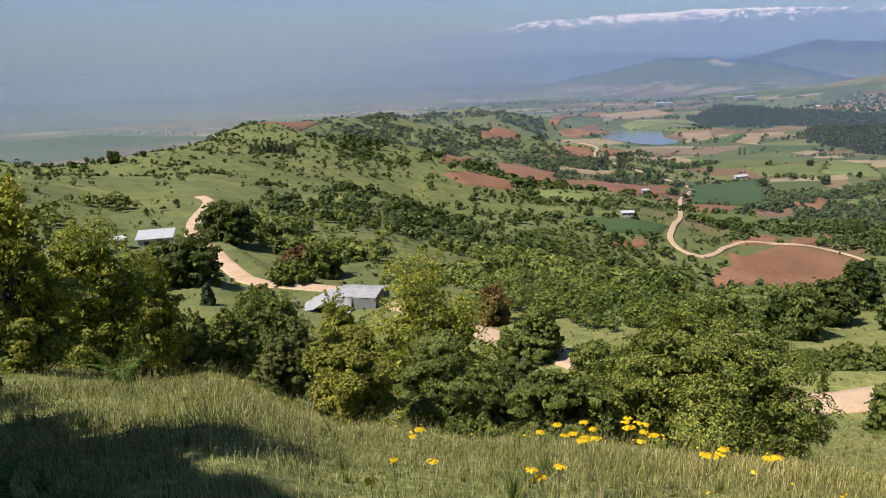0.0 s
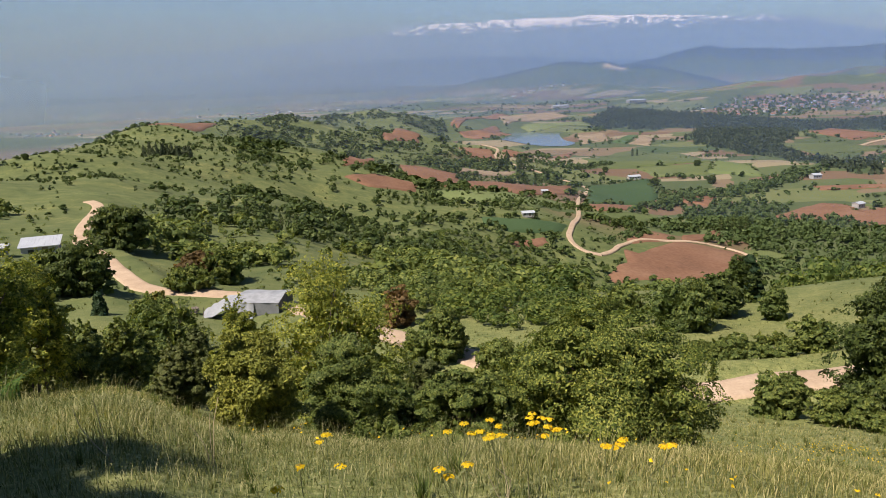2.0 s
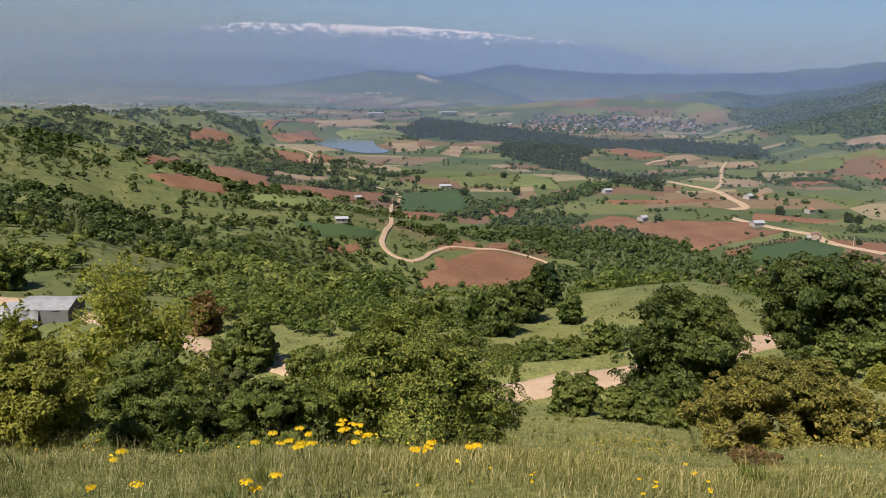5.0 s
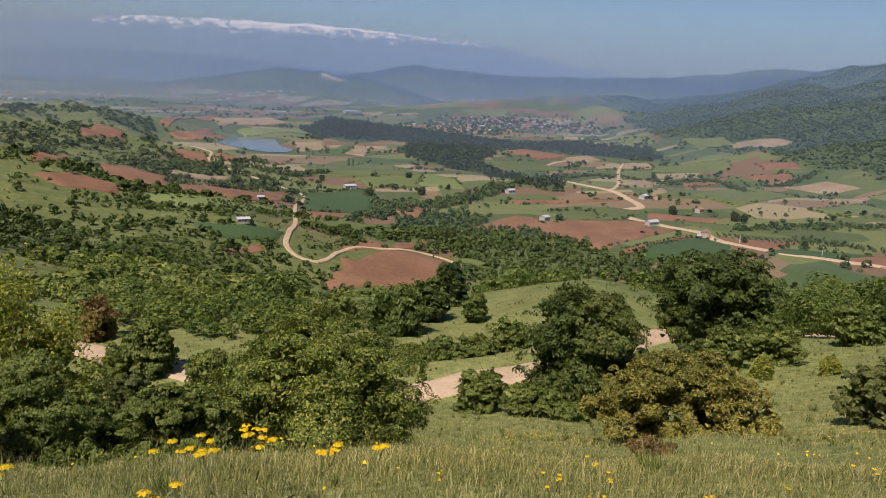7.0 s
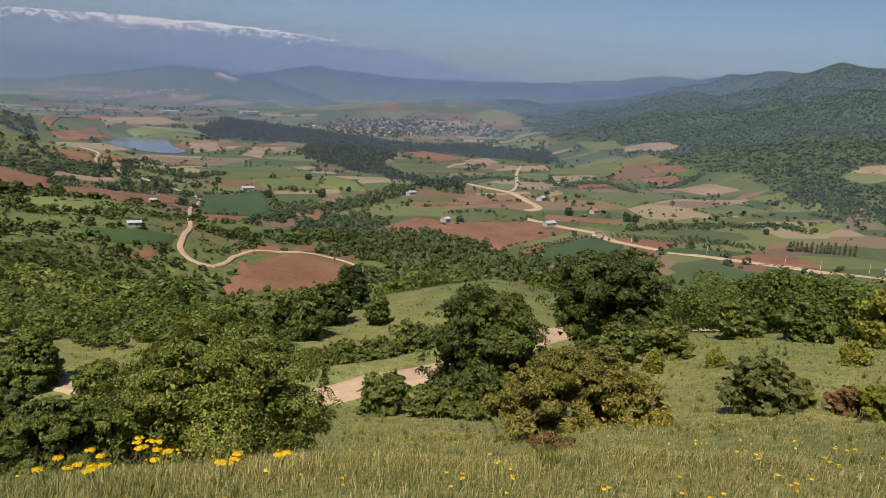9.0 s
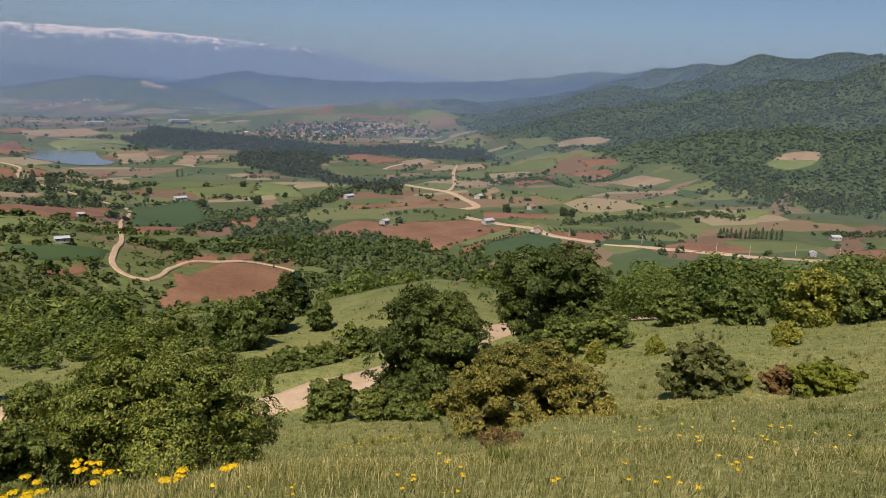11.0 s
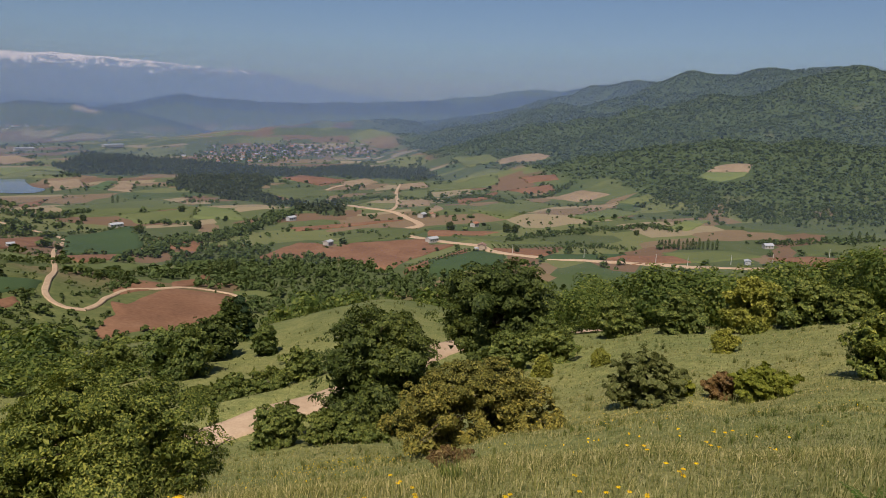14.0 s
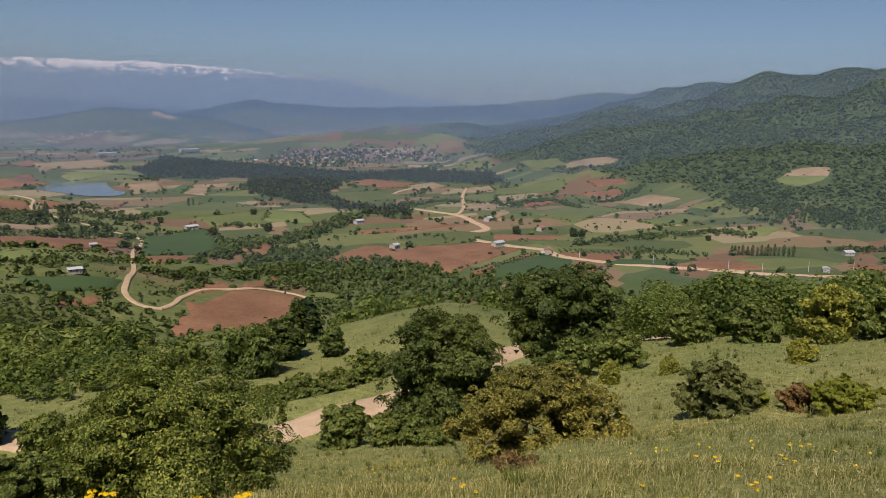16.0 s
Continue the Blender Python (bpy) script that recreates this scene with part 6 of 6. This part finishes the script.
def flower_plant(x, y, top, heads, size, seed):
    r = np.random.RandomState(seed)
    root = new("flower_plant")
    root.matrix_basis = pose(x, y, height(x, y), 0, 0, 0)
    fork = np.array((r.normal() * 0.03, r.normal() * 0.03, top * 0.62))
    part("stem", mesh_from("stem", *tube([(0.05 * r.normal(), 0.05 * r.normal(), -0.05), fork * 0.5, fork], [0.0035, 0.003, 0.0025], 5), STALK, True), root)
    for k in range(heads):
        tip = np.array((r.normal() * 0.024 * heads**0.5, r.normal() * 0.024 * heads**0.5, top + r.uniform(-0.04, 0.03)))
        twig = part("twig", mesh_from("twig", *tube([fork, (fork + tip) / 2 + (tip - fork) * (0.2, 0.2, -0.05), tip], [0.0022, 0.002, 0.0018], 4), STALK, True), root)
        n = 40
        a, s = r.uniform(0, 6.28, n), r.uniform(0.15, 1, n) ** 0.6
        at = tip + np.column_stack([np.cos(a) * s, np.sin(a) * s, 0.35 * (1 - s * s)]) * size
        v, f = leaf_quads(at, np.column_stack([np.cos(a) * 0.5, np.sin(a) * 0.5, np.full(n, 0.8)]), size * 0.5, r, 1.4)
        part("flower_head", mesh_from("flower_head", v, f, PETAL), twig)
    for k in range(5):
        a = r.uniform(0, 6.28)
        z = top * r.uniform(0.05, 0.5)
        v, f = leaf_quads(np.array([(math.cos(a) * 0.05, math.sin(a) * 0.05, z)]), np.array([(math.cos(a), math.sin(a), 1.2)]), 0.018, r, 3.0)
        part("leaf", mesh_from("leaf", v, f, STALK), root)
    return tagged(root, "wild plant with bright yellow composite flower heads", "flower", "yellow meadow flowers")


NEAR_FLOWERS = ((0.61, 4.16, 0.5, 3), (0.50, 4.12, 0.5, 1), (0.80, 4.33, 0.5, 3), (0.76, 4.11, 0.5, 3), (1.07, 4.50, 0.52, 4), (1.08, 4.25, 0.5, 4), (1.12, 4.19, 0.48, 2),
                (1.29, 3.64, 0.5, 4), (0.40, 3.31, 0.5, 3), (-0.32, 3.41, 0.5, 1), (-0.41, 3.14, 0.5, 1), (-0.23, 4.0, 0.5, 2), (-0.11, 3.41, 0.5, 1), (1.49, 3.42, 0.5, 2))
for number, (x, y, top, heads) in enumerate(NEAR_FLOWERS):
    flower_plant(x, y, top, heads, 0.029, 400 + number)
SIDE_FLOWERS = ((3.17, 3.60, 3), (2.57, 3.29, 5), (3.78, 1.93, 6), (3.29, 2.02, 3), (3.40, 1.93, 2), (3.41, 2.29, 2), (2.90, 3.10, 3), (2.99, 2.48, 2), (4.27, 2.51, 3), (4.67, 2.19, 3), (5.18, 2.33, 3))
for number, (x, y, heads) in enumerate(SIDE_FLOWERS):
    flower_plant(x, y, 0.28, heads, 0.014, 440 + number)
x, y = sow(r, 2200, 3, 26, -10, 80)
keep = waves(x, y, 4, 90) > 0.35
x, y = np.concatenate([x[keep], 12.2 + r.normal(size=260) * 1.5]), np.concatenate([y[keep], 16.8 + r.normal(size=260) * 1.0])
v, f = leaf_quads(np.column_stack([x, y, ground(x, y) + r.uniform(0.1, 0.28, len(x))]), r.normal(size=(len(x), 3)) * 0.4 + (0, 0, 1), 0.03, r, 1.2)
tagged(new("small_yellow_flowers", mesh_from("small_yellow_flowers", v, f, PETAL)), "tiny yellow flowers sprinkled through the meadow", "flowers", kind="stuff")


def fern(x, y, size, fronds, seed):
    r = np.random.RandomState(seed)
    root = new("bracken_fern")
    root.matrix_basis = pose(x, y, height(x, y), 0, 0, 0)
    for k in range(fronds):
        a = 6.28 * k / fronds + r.uniform(-0.4, 0.4)
        u = np.linspace(0, 1, 9)
        out = size * (0.15 * u + 0.6 * u**2)
        line = np.column_stack([np.cos(a) * out, np.sin(a) * out, size * (1.05 * u - 0.35 * u**2.5)])
        pieces_at, normals, sizes = [], [], []
        for i in range(2, 40):
            s = i / 40
            p = np.array([np.interp(s, u, line[:, j]) for j in range(3)])
            reach = size * 0.26 * (1 - s) ** 0.8
            side = np.array((-math.sin(a), math.cos(a), -0.15))
            for e in (-1, 1):
                for m in (0.3, 0.65, 1.0):
                    pieces_at.append(p + side * (e * reach * m, e * reach * m, reach * m))
                    normals.append((math.cos(a) * 0.3, math.sin(a) * 0.3, 1))
                    sizes.append(0.035 * (1.2 - s))
        v, f = leaf_quads(np.array(pieces_at), np.array(normals) + r.normal(size=(len(normals), 3)) * 0.25, np.array(sizes), r, 1.5)
        frond = part("frond", mesh_from("frond", v, f, FERN), root)
        part("rib", mesh_from("rib", *tube(line, 0.005 * (1.1 - u), 4), STALK, True), frond)
    return tagged(root, "green bracken fern in shaded grass", "fern")


fern(-2.35, 3.3, 0.75, 6, 501)
fern(-1.75, 3.0, 0.5, 5, 502)
fern(-6.3, 9.6, 0.8, 7, 503)
fern(-4.6, 9.9, 0.7, 6, 504)
fern(4.1, 1.0, 0.3, 5, 505)


def dry_stalk(x, y, tall, lean, seed):
    r = np.random.RandomState(seed)
    root = new("dry_stalk")
    root.matrix_basis = pose(x, y, height(x, y), 0, 0, r.uniform(0, 360))
    for k in range(3):
        tip = np.array((r.normal() * lean, r.normal() * lean, tall * r.uniform(0.7, 1)))
        bend = tip * 0.6 + r.normal(size=3) * 0.03
        part("straw", mesh_from("straw", *tube([(0.02 * k, 0, -0.03), bend * 0.5, bend, tip], [0.004, 0.004, 0.003, 0.002], 5), STRAW, True), root)
    return tagged(root, "dry bleached plant stalk standing in grass", "dry stalk")


for number, (x, y, tall, lean) in enumerate(((-0.95, 2.75, 0.42, 0.08), (-0.90, 2.9, 0.34, 0.12), (0.78, 3.9, 0.4, 0.1), (0.84, 3.7, 0.36, 0.12), (-1.1, 5.2, 0.5, 0.1), (3.1, 1.75, 0.35, 0.12), (-1.6, 4.6, 0.45, 0.1))):
    dry_stalk(x, y, tall, lean, 520 + number)
